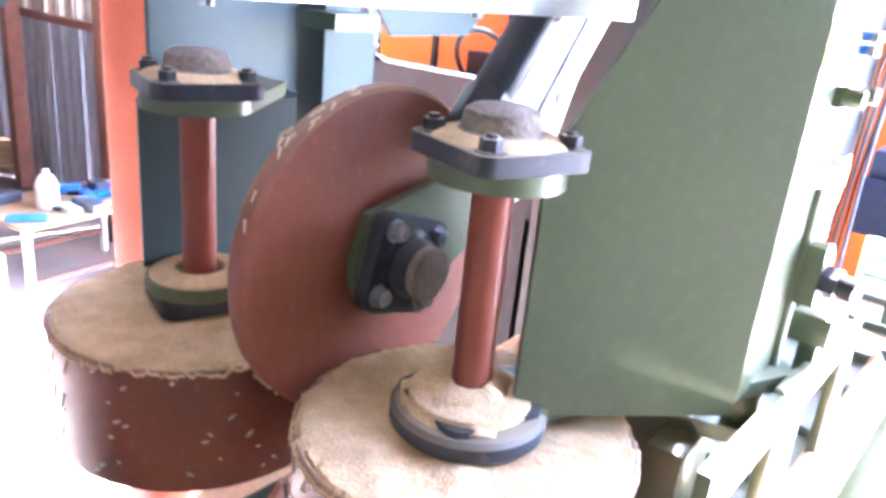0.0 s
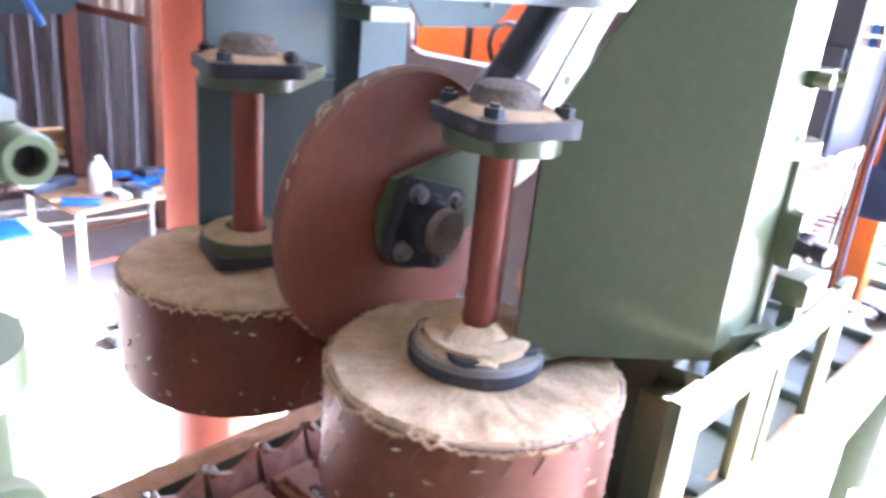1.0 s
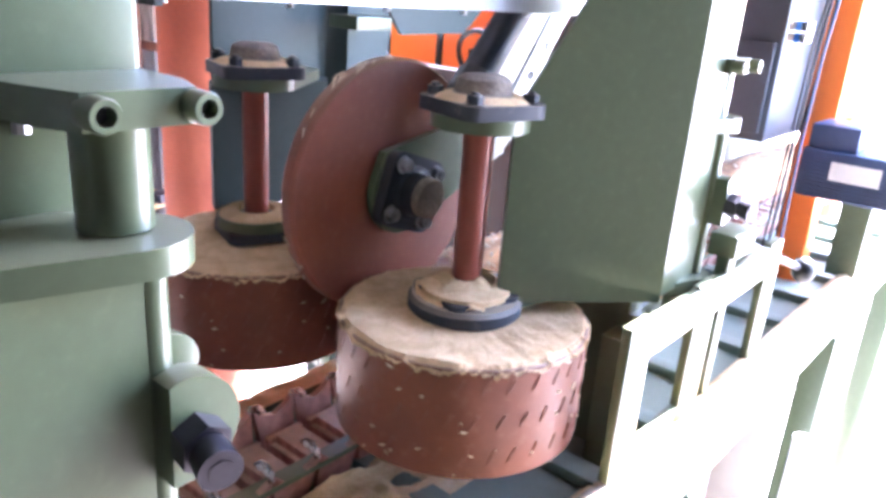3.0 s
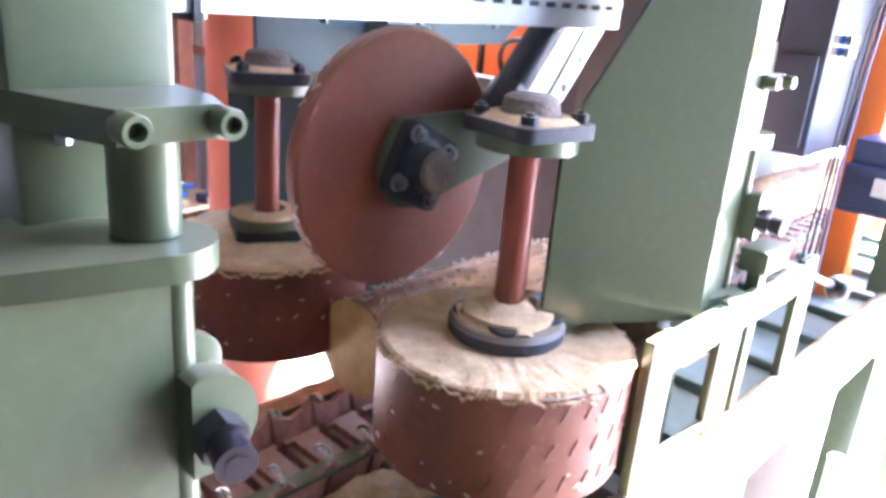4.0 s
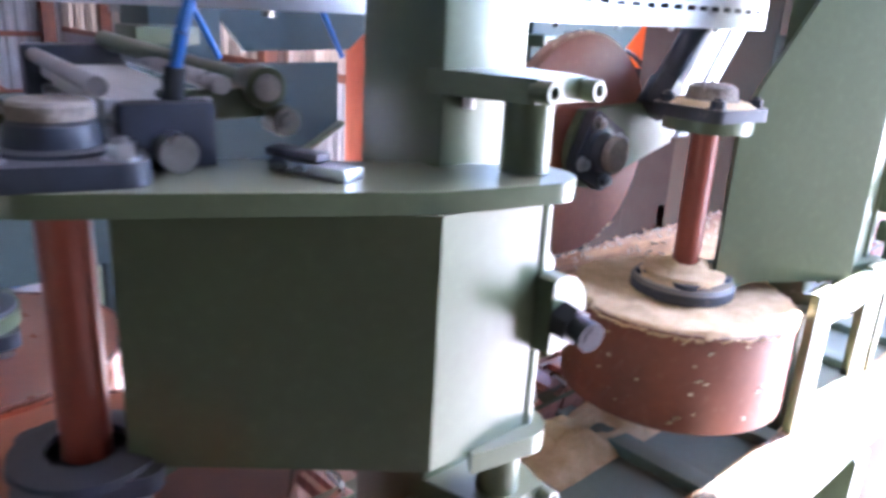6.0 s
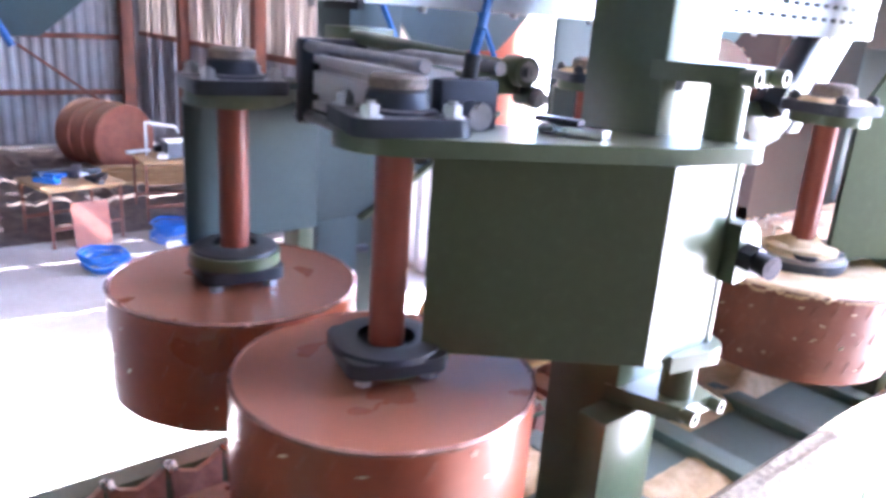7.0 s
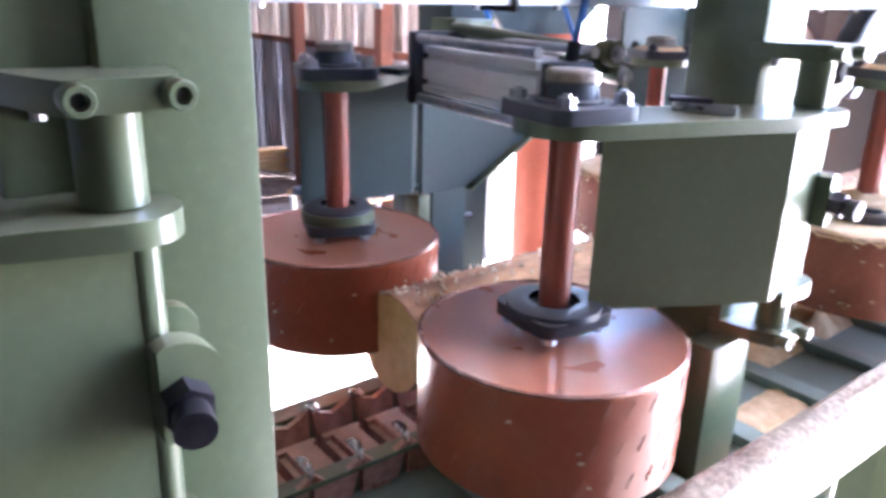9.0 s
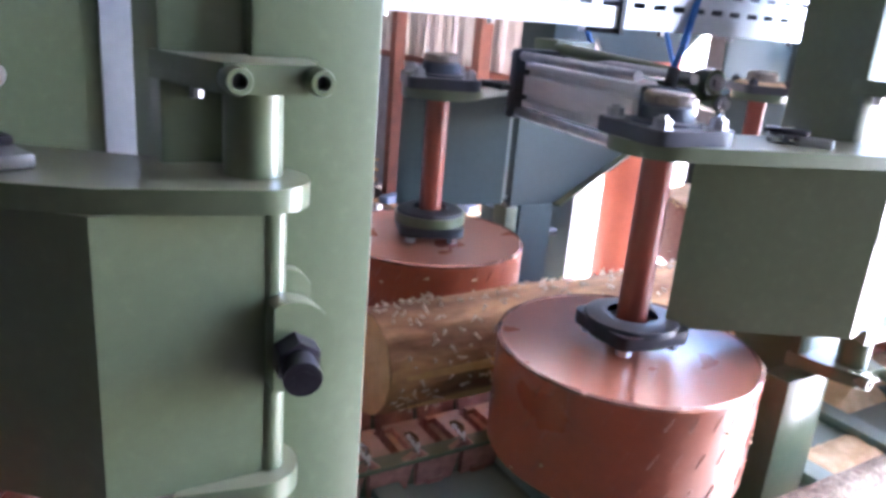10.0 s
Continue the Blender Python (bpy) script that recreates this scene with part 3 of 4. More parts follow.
    rod(bm, (0.0602, 0.024, 0.940), (0.084, 0.022, 0.938), 0.024, seg=6)
    part("nut", bm, DARKSTEEL, lug, "dark steel hexagon nut")
    bm = bmesh.new()
    d = Vector((0.05, -0.012, -0.004))
    a = Vector((0.084, 0.022, 0.938))
    rod(bm, a, a + d * 0.55, 0.017, 0.019, 20)
    spin_end = a + d * 0.55
    rod(bm, spin_end, spin_end + d * 0.02, 0.011, seg=6)
    part("socket_screw", bm, DARKSTEEL, lug, "dark steel socket screw")
    # hinge barrel along the outer edge of the box
    bm = bmesh.new()
    rod(bm, (0.019, 0.012, 0.785), (0.019, 0.012, 1.088), 0.016, seg=24)
    part("hinge_barrel", bm, GREEN, arm)
    # small hatch tag and lifting bits on the top plate
    if not tall:
        bm = bmesh.new()
        c = rel((-0.015, 0.422), HG)
        m = Matrix.Translation((c[0], c[1], 1.112)) @ Matrix.Rotation(radians(18), 4, "Z")
        block(bm, (-0.055, -0.016, 0.0), (0.050, 0.016, 0.014), m)
        key = part("clamp_bar", bm, STEEL, arm, "worn bright steel clamp bar", bevel=0.003)
        bm = bmesh.new()
        block(bm, (-0.062, -0.012, 0.015), (0.010, 0.012, 0.024), m)
        part("clamp_lever", bm, DARKSTEEL, key, bevel=0.002)
    d = drum(arm, (*sh, Z_BOT), dusty)
    return arm, d


def far_arm(y, dusty, label):
    arm = thing("swing_arm", label, "machine arm", "swing arms", at=(FAR_HG[0], FAR_HG[1] + y, 0))
    sh = rel(FAR_SH, FAR_HG)
    q = lambda px, py: rel((px, py), FAR_HG)
    bm = bmesh.new()
    prism(bm, [q(-0.775, 0.085), q(-0.735, 0.065), q(-0.712, 0.20), q(-0.69, 0.34), q(-0.745, 0.385), q(-0.90, 0.385), q(-0.92, 0.30)], 0.815, 1.088)
    part("arm_box", bm, TEAL, arm, bevel=0.004)
    for z0, z1, name in ((0.792, 0.815, "bottom_plate"), (1.088, 1.112, "top_plate")):
        bm = bmesh.new()
        prism(bm, hull(disc_points(sh, 0.085) + ([q(-0.71, 0.22), q(-0.76, 0.22)] if z0 < 1 else [q(-0.72, 0.34), q(-0.82, 0.34)])), z0, z1)
        part(name, bm, GREEN, arm, bevel=0.004)
    bearing(arm, sh, 1.112, True, dusty)
    bearing(arm, sh, 0.792, False, False, r=0.072)
    bm = bmesh.new()
    spin(bm, [(0.040, 0.815), (0.040, 0.826), (0.060, 0.828), (0.078, 0.820), (0.080, 0.815)], 32, sh)
    part("bearing_ring", bm, SAWDUST if dusty else BLACK, arm, "caked sawdust ring" if dusty else "black bearing ring")
    d = drum(arm, (*sh, Z_BOT + 0.012), dusty)
    return arm, d


def hinge_post(y, wide):
    """Post with the brackets that hold a swing arm's hinge."""
    post = thing("hinge_post", "sage-green square steel post with bolted hinge brackets", "machine post", "hinge posts", at=(0, y, 0))
    bm = bmesh.new()
    block(bm, (-0.13, 0.565, FLOOR), (0.022, 0.705, 2.2))
    part("upright", bm, GREEN, post, bevel=0.008)
    bm = bmesh.new()
    block(bm, (-0.002, 0.500, FLOOR + 0.001), (0.058, 0.625, 0.650))
    part("lower_post", bm, GREEN, post, bevel=0.004)
    for z0, z1, s in ((1.196, 1.224, -1), (0.655, 0.683, 1)):
        bm = bmesh.new()
        prism(bm, [(0.0, 0.56), (0.085, 0.585), (0.128, 0.602), (0.128, 0.690), (0.085, 0.705), (0.0, 0.708)], z0, z1)
        br = part("bracket", bm, GREEN, post, bevel=0.005)
        for yy in (0.610, 0.688):
            bm = bmesh.new()
            zc = (z0 + z1) / 2
            rings = spin(bm, [(0.0074, 0.004), (0.0074, 0.026), (0.0116, 0.026), (0.0130, 0.023), (0.0130, 0.0), (0.0, 0.0)], 24)
            bmesh.ops.transform(bm, matrix=Matrix.Translation((0.122, yy, zc)) @ Matrix.Rotation(radians(90), 4, "Y"), verts=list(bm.verts))
            sock = part("screw_sleeve", bm, GREEN, br, "painted socket-head sleeve")
            bm = bmesh.new()
            rod(bm, (0.125, yy, zc), (0.136, yy, zc), 0.0073, seg=6)
            part("socket", bm, RUBBER, br, "dark hexagon socket")
        bm = bmesh.new()
        rod(bm, (0.088, 0.64, 1.114 if s < 0 else 0.683), (0.088, 0.64, 1.196 if s < 0 else 0.760), 0.029, seg=32)
        part("hinge_sleeve", bm, GREEN, post)
    bm = bmesh.new()
    rod(bm, (0.030, 0.60, 1.180), (0.030, 0.60, 1.197), 0.007, seg=8)
    part("grease_nipple", bm, STEEL, post)
    if wide:
        bm = bmesh.new()
        block(bm, (-0.125, 0.650, FLOOR + 0.002), (0.048, 0.795, 2.19))
        part("column", bm, GREEN, post, "broad green column", bevel=0.006)
        bm = bmesh.new()
        block(bm, (-0.52, -0.55, 0.85), (-0.50, 0.58, 2.2))
        block(bm, (-0.50, 0.20, 1.75), (-0.02, 0.60, 1.80))
        guard = part("guard_panel", bm, GREEN, post, "dark green guard panel hung behind the arm", bevel=0.003)
        for y0, y1, mat in ((0.575, 0.640, GALV), (0.405, 0.420, RUBBER), (0.14, 0.30, TEAL)):
            bm = bmesh.new()
            block(bm, (-0.498, y0, 0.86), (-0.485 + 0.03 * (mat is TEAL), y1, 2.19))
            part("panel_strip", bm, mat, guard, bevel=0.002)
        bm = bmesh.new()
        tube(bm, [(-0.30, 0.28, 1.55), (-0.27, 0.31, 1.34), (-0.25, 0.34, 1.24), (-0.22, 0.40, 1.18)], 0.008)
        hose = part("air_hose", bm, BLUE, post, "blue air hose")
        bm = bmesh.new()
        rod(bm, (-0.22, 0.39, 1.178), (-0.18, 0.43, 1.172), 0.013, seg=12)
        part("hose_fitting", bm, STEEL, hose)
    return post


ARMS = []
for k, (tall, dusty) in enumerate(((True, True), (False, False), (False, False))):
    y = STEP * k
    names = ("sage-green swing arm with sawdust-covered red press drum", "sage-green swing arm with glossy red press drum")
    n_arm, n_drum = near_arm(y, tall, dusty, names[0] if dusty else names[1])
    f_arm, f_drum = far_arm(y, dusty, "blue-green far swing arm with dusty red drum" if dusty else "blue-green far swing arm with red drum")
    ARMS.append((n_arm, n_drum, f_arm, f_drum))
    hinge_post(y, k == 2)
    fp = thing("far_hinge_post", "dark green square post behind the far arm", "machine post", "hinge posts", at=(0, y, 0))
    bm = bmesh.new()
    block(bm, (-0.88, 0.435, FLOOR), (-0.765, 0.55, 0.79))
    block(bm, (-1.10, 0.62, FLOOR), (-0.94, 0.78, 2.2))
    block(bm, (-1.05, 0.50, 0.60), (-0.88, 0.62, 0.72))
    part("upright", bm, TEAL, fp, bevel=0.006)
    bm = bmesh.new()
    block(bm, (-0.94, 0.55, 1.19), (-0.83, 0.68, 1.225))
    part("bracket", bm, GREEN, fp, bevel=0.004)
    if k:
        bm = bmesh.new()
        prof = [(0.40, 0.79), (0.55, 0.79), (0.97, 1.03), (0.97, 1.16), (0.40, 1.16)]
        lo = [bm.verts.new((-0.780, yy, zz)) for yy, zz in prof]
        hi = [bm.verts.new((-0.766, yy, zz)) for yy, zz in prof]
        bm.faces.new(lo)
        bm.faces.new(hi[::-1])
        for i in range(5):
            bm.faces.new((lo[i], hi[i], hi[(i + 1) % 5], lo[(i + 1) % 5]))
        gus = part("gusset", bm, TEAL, fp, "dark blue-green gusset plate", bevel=0.002)
        bm = bmesh.new()
        a, b = Vector((-0.773, 0.552, 0.787)), Vector((-0.773, 0.975, 1.029))
        block(bm, (-0.004, -0.030, 0), (0.004, 0.030, (b - a).length), Matrix.Translation(a) @ (b - a).to_track_quat("Z", "Y").to_matrix().to_4x4() @ Matrix.Rotation(radians(90), 4, "Z"))
        part("gusset_flange", bm, GREEN, gus, "pale green flange along the gusset", bevel=0.001)
    bm = bmesh.new()
    block(bm, (-0.83, 0.392, 0.30), (-0.77, 0.432, 0.785))
    part("angle_iron", bm, GREEN, fp, bevel=0.003)
    bm = bmesh.new()
    rod(bm, (-0.82, 0.548, 0.685), (-0.82, 0.615, 0.685), 0.011, seg=10)
    part("stub_bolt", bm, BLACK, fp)

# ---- press wheel on its rocker ----
PIVOT = (0.75, 1.384)
WHX, WHY, WHZ = -0.385, 0.266, 0.900
rocker = thing("wheel_rocker", "green rocker arm with a big worn red press wheel", "machine arm", at=(0, PIVOT[0], PIVOT[1]))
hub_y, hub_z = WHY - PIVOT[0], WHZ - PIVOT[1]
wheel = new("press_wheel")
wheel.parent = rocker
wheel.location = (WHX, hub_y, hub_z)
bm = bmesh.new()
spin(bm, [(0.0, -0.042), (0.24, -0.042), (0.254, -0.038), (0.258, -0.032), (0.258, -0.010), (0.252, -0.002), (0.20, 0.0), (0.0, 0.0)], 96)
bmesh.ops.transform(bm, matrix=Matrix.Rotation(radians(90), 4, "Y"), verts=list(bm.verts))
part("wheel_disc", bm, WHEEL, wheel, "worn red-brown wheel disc")
bm = bmesh.new()
r3 = random.Random(3)
for i in range(30):
    a = r3.choice((0.4, 1.9, 2.3, 3.6, 5.2)) + r3.gauss(0, 0.22)
    rr = 0.2585
    c = Vector((r3.uniform(-0.036, -0.006), rr * math.cos(a), rr * math.sin(a)))
    rod(bm, c, c + Vector((r3.uniform(-0.015, 0.015), -0.016 * math.sin(a), 0.016 * math.cos(a))), r3.uniform(0.002, 0.004), 0.001, 6)
tagged(part("wood_scraps", bm, STRAND, wheel, "pale wood scraps on the rim"), kind="stuff")
# broad crank plate: a level top edge at the raised position, bent up towards the pivot
bm = bmesh.new()
LIFT = radians(10.6)


def lowered(y, z):
    """A point of the raised rocker, brought back to its lowered position about the pivot."""
    u, v = y - PIVOT[0], z - PIVOT[1]
    return (u * math.cos(LIFT) - v * math.sin(LIFT), u * math.sin(LIFT) + v * math.cos(LIFT))


hub_ring = [(hub_y + 0.088 * math.cos(q * 0.35), hub_z + 0.088 * math.sin(q * 0.35)) for q in range(18)]
pivot_ring = [(0.07 * math.cos(q * 0.35), 0.07 * math.sin(q * 0.35)) for q in range(18)]
for x0, outline in ((WHX + 0.012, hull(hub_ring + [lowered(0.14, 1.09), lowered(0.50, 1.10), lowered(0.52, 0.99)])), (WHX + 0.0125, hull(pivot_ring + [lowered(0.40, 1.08), lowered(0.50, 0.99), lowered(0.60, 1.04)]))):
    lo = [bm.verts.new((x0, y, z)) for y, z in outline]
    hi = [bm.verts.new((x0 + 0.0175, y, z)) for y, z in outline]
    bm.faces.new(lo[::-1])
    bm.faces.new(hi)
    for i in range(len(lo)):
        bm.faces.new((lo[i], lo[(i + 1) % len(lo)], hi[(i + 1) % len(lo)], hi[i]))
part("rocker_plate", bm, GREEN, rocker, bevel=0.003)
fb = bearing(rocker, (0, 0), 0, True, False, r=0.070)
fb.matrix_basis = Matrix.Translation((WHX + 0.030, hub_y, hub_z)) @ Matrix.Rotation(radians(90), 4, "Y")
bm = bmesh.new()
rod(bm, (WHX + 0.07, hub_y, hub_z), (WHX + 0.096, hub_y, hub_z), 0.044, 0.036, 28)
part("axle_end", bm, AXLE, rocker, "dusty turned axle end")

# ram that lifts the rocker, with its drilled galvanised bracket
ram = thing("lifting_ram", "black pneumatic ram beside a drilled galvanised bracket", "ram")
bm = bmesh.new()
rod(bm, (-0.34, 0.42, 1.12), (-0.34, 0.74, 1.50), 0.036, seg=24)
part("ram_barrel", bm, BLACK, ram)
bm = bmesh.new()
rod(bm, (-0.34, 0.385, 1.078), (-0.34, 0.44, 1.144), 0.044, seg=6)
part("ram_head", bm, BLACK, ram, bevel=0.003)
bm = bmesh.new()
prof = [(0.42, 1.02), (0.47, 1.02), (0.85, 1.48), (0.80, 1.52)]
lo = [bm.verts.new((-0.292, y, z)) for y, z in prof]
hi = [bm.verts.new((-0.282, y, z)) for y, z in prof]
bm.faces.new(lo)
bm.faces.new(hi[::-1])
for i in range(4):
    bm.faces.new((lo[i], hi[i], hi[(i + 1) % 4], lo[(i + 1) % 4]))
brk = part("bracket", bm, GALV, ram, "drilled galvanised bracket")
# flat black discs imitate the dark inside the bracket's drilled holes
for k in range(3):
    bm = bmesh.new()
    c = Vector((0, 0.50 + 0.05 * k, 1.085 + 0.06 * k))
    rod(bm, (-0.2825, c.y, c.z), (-0.280, c.y, c.z), 0.011, seg=16)
    part("hole_dark", bm, RUBBER, brk)
bm = bmesh.new()
tube(bm, [(-0.33, 0.50, 1.22), (-0.32, 0.56, 1.30), (-0.31, 0.64, 1.34), (-0.33, 0.78, 1.42)], 0.006)
part("air_hose", bm, RUBBER, ram)

# cast motor body beside it, thick with dust
mot = thing("drive_motor", "brown dusty gear motor behind the swing arm", "motor", at=(-0.06, 0.74, 0.99))
bm = bmesh.new()
for k, (r, h0, h1) in enumerate(((0.085, 0.0, 0.03), (0.066, 0.03, 0.09), (0.075, 0.09, 0.11), (0.05, 0.11, 0.20))):
    rod(bm, (0, 0, h0), (0, 0, h1), r, seg=28)
part("housing", bm, WHEEL, mot, bevel=0.003)
bm = bmesh.new()
block(bm, (-0.09, -0.09, -0.3), (0.09, 0.09, 0.0))
part("pedestal", bm, GREEN, mot, bevel=0.004)

# ---- slotted cable tray over the line ----
tray = thing("cable_tray", "galvanised slotted cable tray above the line", "cable tray")
TX, TZ0, TZ1 = -0.20, 1.277, 1.385
for seg0, seg1 in ((-3.0, -1.03), (-1.03, 0.60)):
    bm = bmesh.new()
    lipz = (TZ0, TZ0 + 0.034, TZ0 + 0.043, TZ1 - 0.043, TZ1 - 0.034, TZ1)
    for za, zb in ((lipz[0], lipz[1]), (lipz[2], lipz[3]), (lipz[4], lipz[5])):
        block(bm, (TX - 0.0015, seg0 + 0.001, za), (TX + 0.0015, seg1 - 0.001, zb))
    y = seg0 + 0.001
    while y < seg1 - 0.02:
        e = min(y + 0.020, seg1 - 0.001)
        for za, zb in ((lipz[1], lipz[2]), (lipz[3], lipz[4])):
            block(bm, (TX - 0.0015, y, za), (TX + 0.0015, e, zb))
        y += 0.050
    block(bm, (TX - 0.075, seg0, TZ0 - 0.0018), (TX - 0.0015, seg1, TZ0))
    block(bm, (TX - 0.0765, seg0, TZ0 - 0.0018), (TX - 0.075, seg1, TZ1))
    part("tray_section", bm, GALV, tray, smooth=False)
for y in (-1.034, -0.356):
    bm = bmesh.new()
    block(bm, (TX - 0.080, y - 0.005, TZ0 - 0.012), (TX + 0.008, y + 0.005, TZ0 - 0.002))
    block(bm, (TX + 0.002, y - 0.005, TZ0 - 0.012), (TX + 0.008, y + 0.005, TZ1 + 0.01))
    part("strap", bm, RUBBER, tray, "black strap")
for y in np.arange(-2.8, 0.5, 0.19):
    bm = bmesh.new()
    rod(bm, (TX - 0.03, y, TZ0 - 0.010), (TX - 0.03, y, TZ0 - 0.0018), 0.006, seg=8)
    part("screw", bm, STEEL, tray)
bm = bmesh.new()
tube(bm, [(TX - 0.058, -3.0, TZ0 + 0.012), (TX - 0.060, -0.6, TZ0 + 0.012), (TX - 0.058, 0.62, TZ0 + 0.012)], 0.011)
part("blue_cable", bm, BLUE, tray, "blue cable in the tray")
bm = bmesh.new()
tube(bm, [(TX - 0.055, -3.0, TZ0 + 0.085), (TX - 0.052, 0.2, TZ0 + 0.085), (TX - 0.055, 0.62, TZ0 + 0.085)], 0.013)
part("black_cable", bm, RUBBER, tray, "black cable in the tray")
# dark tube added behind the slots to hide the pale back plate
bm = bmesh.new()
tube(bm, [(TX - 0.037, -3.0, TZ0 + 0.045), (TX - 0.038, -0.4, TZ0 + 0.046), (TX - 0.037, 0.62, TZ0 + 0.045)], 0.030, 12)
part("slot_filler", bm, GREY, tray, "thick dark blue-grey filler tube behind the tray slots")
for y in (-0.85, 0.45):
    bm = bmesh.new()
    block(bm, (-0.94, y, 1.42), (-0.20, y + 0.04, 1.46))
    block(bm, (TX - 0.073, y, TZ1 - 0.03), (TX - 0.045, y + 0.04, 1.42))
    part("hanger", bm, GREEN, tray)

# ---- pneumatic cylinder between the arms of each open station ----
CYL = []


def press_cylinder(y, dx, dy):
    c = thing("press_cylinder", "aluminium pneumatic cylinder bolted between the swing arms", "cylinder", "press cylinders", at=(dx, y + dy, 0))
    a, b = Vector((-0.60, 0.305, 1.130)), Vector((-0.185, 0.250, 1.132))
    d = (b - a).normalized()
    m = Matrix.Translation(a) @ d.to_track_quat("X", "Z").to_matrix().to_4x4()
    L = (b - a).length
    for x0, x1, mat, nm in ((-0.035, 0.0, BLACK, "end_cap"), (L, L + 0.032, BLACK, "head_cap")):
        bm = bmesh.new()
        hw = 0.080 if nm == "end_cap" else 0.050
        block(bm, (x0, -hw, -hw), (x1, hw, hw), m)
        part(nm, bm, mat, c, bevel=0.010)
    bm = bmesh.new()
    block(bm, (0, -0.046, -0.050), (L, 0.056, 0.050), m)
    for z0, z1 in ((-0.0498, -0.034), (-0.022, 0.022), (0.034, 0.0498)):
        block(bm, (0.001, -0.058, z0), (L - 0.001, -0.046, z1), m)
    part("barrel", bm, ALU, c, "brushed aluminium barrel with long grooves", bevel=0.003)
    for sy in (-1, 1):
        for sz in (-1, 1):
            bm = bmesh.new()
            rod(bm, m @ Vector((-0.05, sy * 0.064, sz * 0.064)), m @ Vector((L + 0.01, sy * 0.064, sz * 0.064)), 0.0105, seg=14)
            part("tie_rod", bm, STEEL, c)
    bm = bmesh.new()
    rod(bm, m @ Vector((L + 0.032, 0, 0)), m @ Vector((L + 0.06, 0, 0)), 0.020, seg=20)
    part("piston_rod", bm, STEEL, c)
    # stay bar with its fork and bolts on the upper side
    bm = bmesh.new()
    rod(bm, (-0.62, 0.345, 1.215), (-0.19, 0.375, 1.190), 0.014, seg=16)
    part("stay_bar", bm, GREEN, c)
    bm = bmesh.new()
    for k, (yy, zz) in enumerate(((0.370, 1.192), (0.395, 1.152))):
        rod(bm, (-0.205, yy, zz), (-0.160, yy - 0.006, zz), 0.024 if k == 0 else 0.018, seg=20)
    block(bm, (-0.20, 0.25, 1.155), (-0.185, 0.375, 1.190))
    fork = part("fork", bm, GREEN, c, bevel=0.002)
    for yy, zz in ((0.364, 1.192), (0.389, 1.152)):
        bm = bmesh.new()
        bolt(bm, (-0.160, yy, zz), (1, -0.15, 0), 0.011, 0.010, 0.006)
        part("bolt", bm, STEEL, fork)
    bm = bmesh.new()
    tube(bm, [(-0.175, 0.26, 1.20), (-0.17, 0.27, 1.25), (-0.19, 0.31, 1.34), (-0.24, 0.36, 1.46)], 0.007)
    part("air_hose", bm, BLUE, c, "blue air hose")
    bm = bmesh.new()
    rod(bm, (-0.175, 0.258, 1.178), (-0.174, 0.263, 1.215), 0.012, seg=12)
    part("hose_fitting", bm, RUBBER, c)
    bm = bmesh.new()
    block(bm, (-0.72, 0.20, 1.113), (-0.625, 0.34, 1.127))
    part("foot_plate", bm, TEAL, c, bevel=0.002)
    return c


CYL.append(press_cylinder(STEP, 0.04, 0.06))
CYL.append(press_cylinder(2 * STEP, 0.0, 0.0))

# ---- the log that runs through ----
LOG_R, LOG_L = 0.112, 3.4
log = thing("pine_log", "rough barked pine log with a fresh sawn end", "log", at=(-0.425, 1.1, 0.592))
bm = bmesh.new()
rings = []
NS, NL = 56, 150
def log_radius(a, y):
    r = LOG_R * (1 + 0.035 * math.sin(2 * a + 0.4) + 0.02 * math.sin(3 * a + y))
    return r
for j in range(NL + 1):
    y = LOG_L * j / NL
    ring = []
    for i in range(NS):
        a = 2 * math.pi * i / NS
        r = log_radius(a, y)
        k = noise.noise((math.cos(a) * 2.2, y * 4, math.sin(a) * 2.2)) * 0.006 + noise.noise((math.cos(a) * 9, y * 13, math.sin(a) * 9)) * 0.005
        if j == 0:
            k *= 0.3
        ring.append(bm.verts.new(((r + k) * math.cos(a), y, (r + k) * math.sin(a))))
    rings.append(ring)
for a, b in zip(rings, rings[1:]):
    for i in range(NS):
        bm.faces.new((a[i], a[(i + 1) % NS], b[(i + 1) % NS], b[i]))
bm.faces.new(rings[-1])
part("bark", bm, BARK, log, "torn reddish pine bark")
bm = bmesh.new()
c0 = bm.verts.new((0, -0.001, 0))
ringsw = []
for f in (0.25, 0.5, 0.75, 0.99):
    ringsw.append([bm.verts.new((log_radius(2 * math.pi * i / NS, 0) * f * math.cos(2 * math.pi * i / NS), -0.002 - 0.003 * noise.noise((f * 5, i * 0.4, 1)), log_radius(2 * math.pi * i / NS, 0) * f * math.sin(2 * math.pi * i / NS))) for i in range(NS)])
for i in range(NS):
    bm.faces.new((c0, ringsw[0][i], ringsw[0][(i + 1) % NS]))
for a, b in zip(ringsw, ringsw[1:]):
    for i in range(NS):
        bm.faces.new((a[i], b[i], b[(i + 1) % NS], a[(i + 1) % NS]))
part("sawn_end", bm, WOOD, log, "pale yellow sawn log end")
bm = bmesh.new()
r4 = random.Random(11)
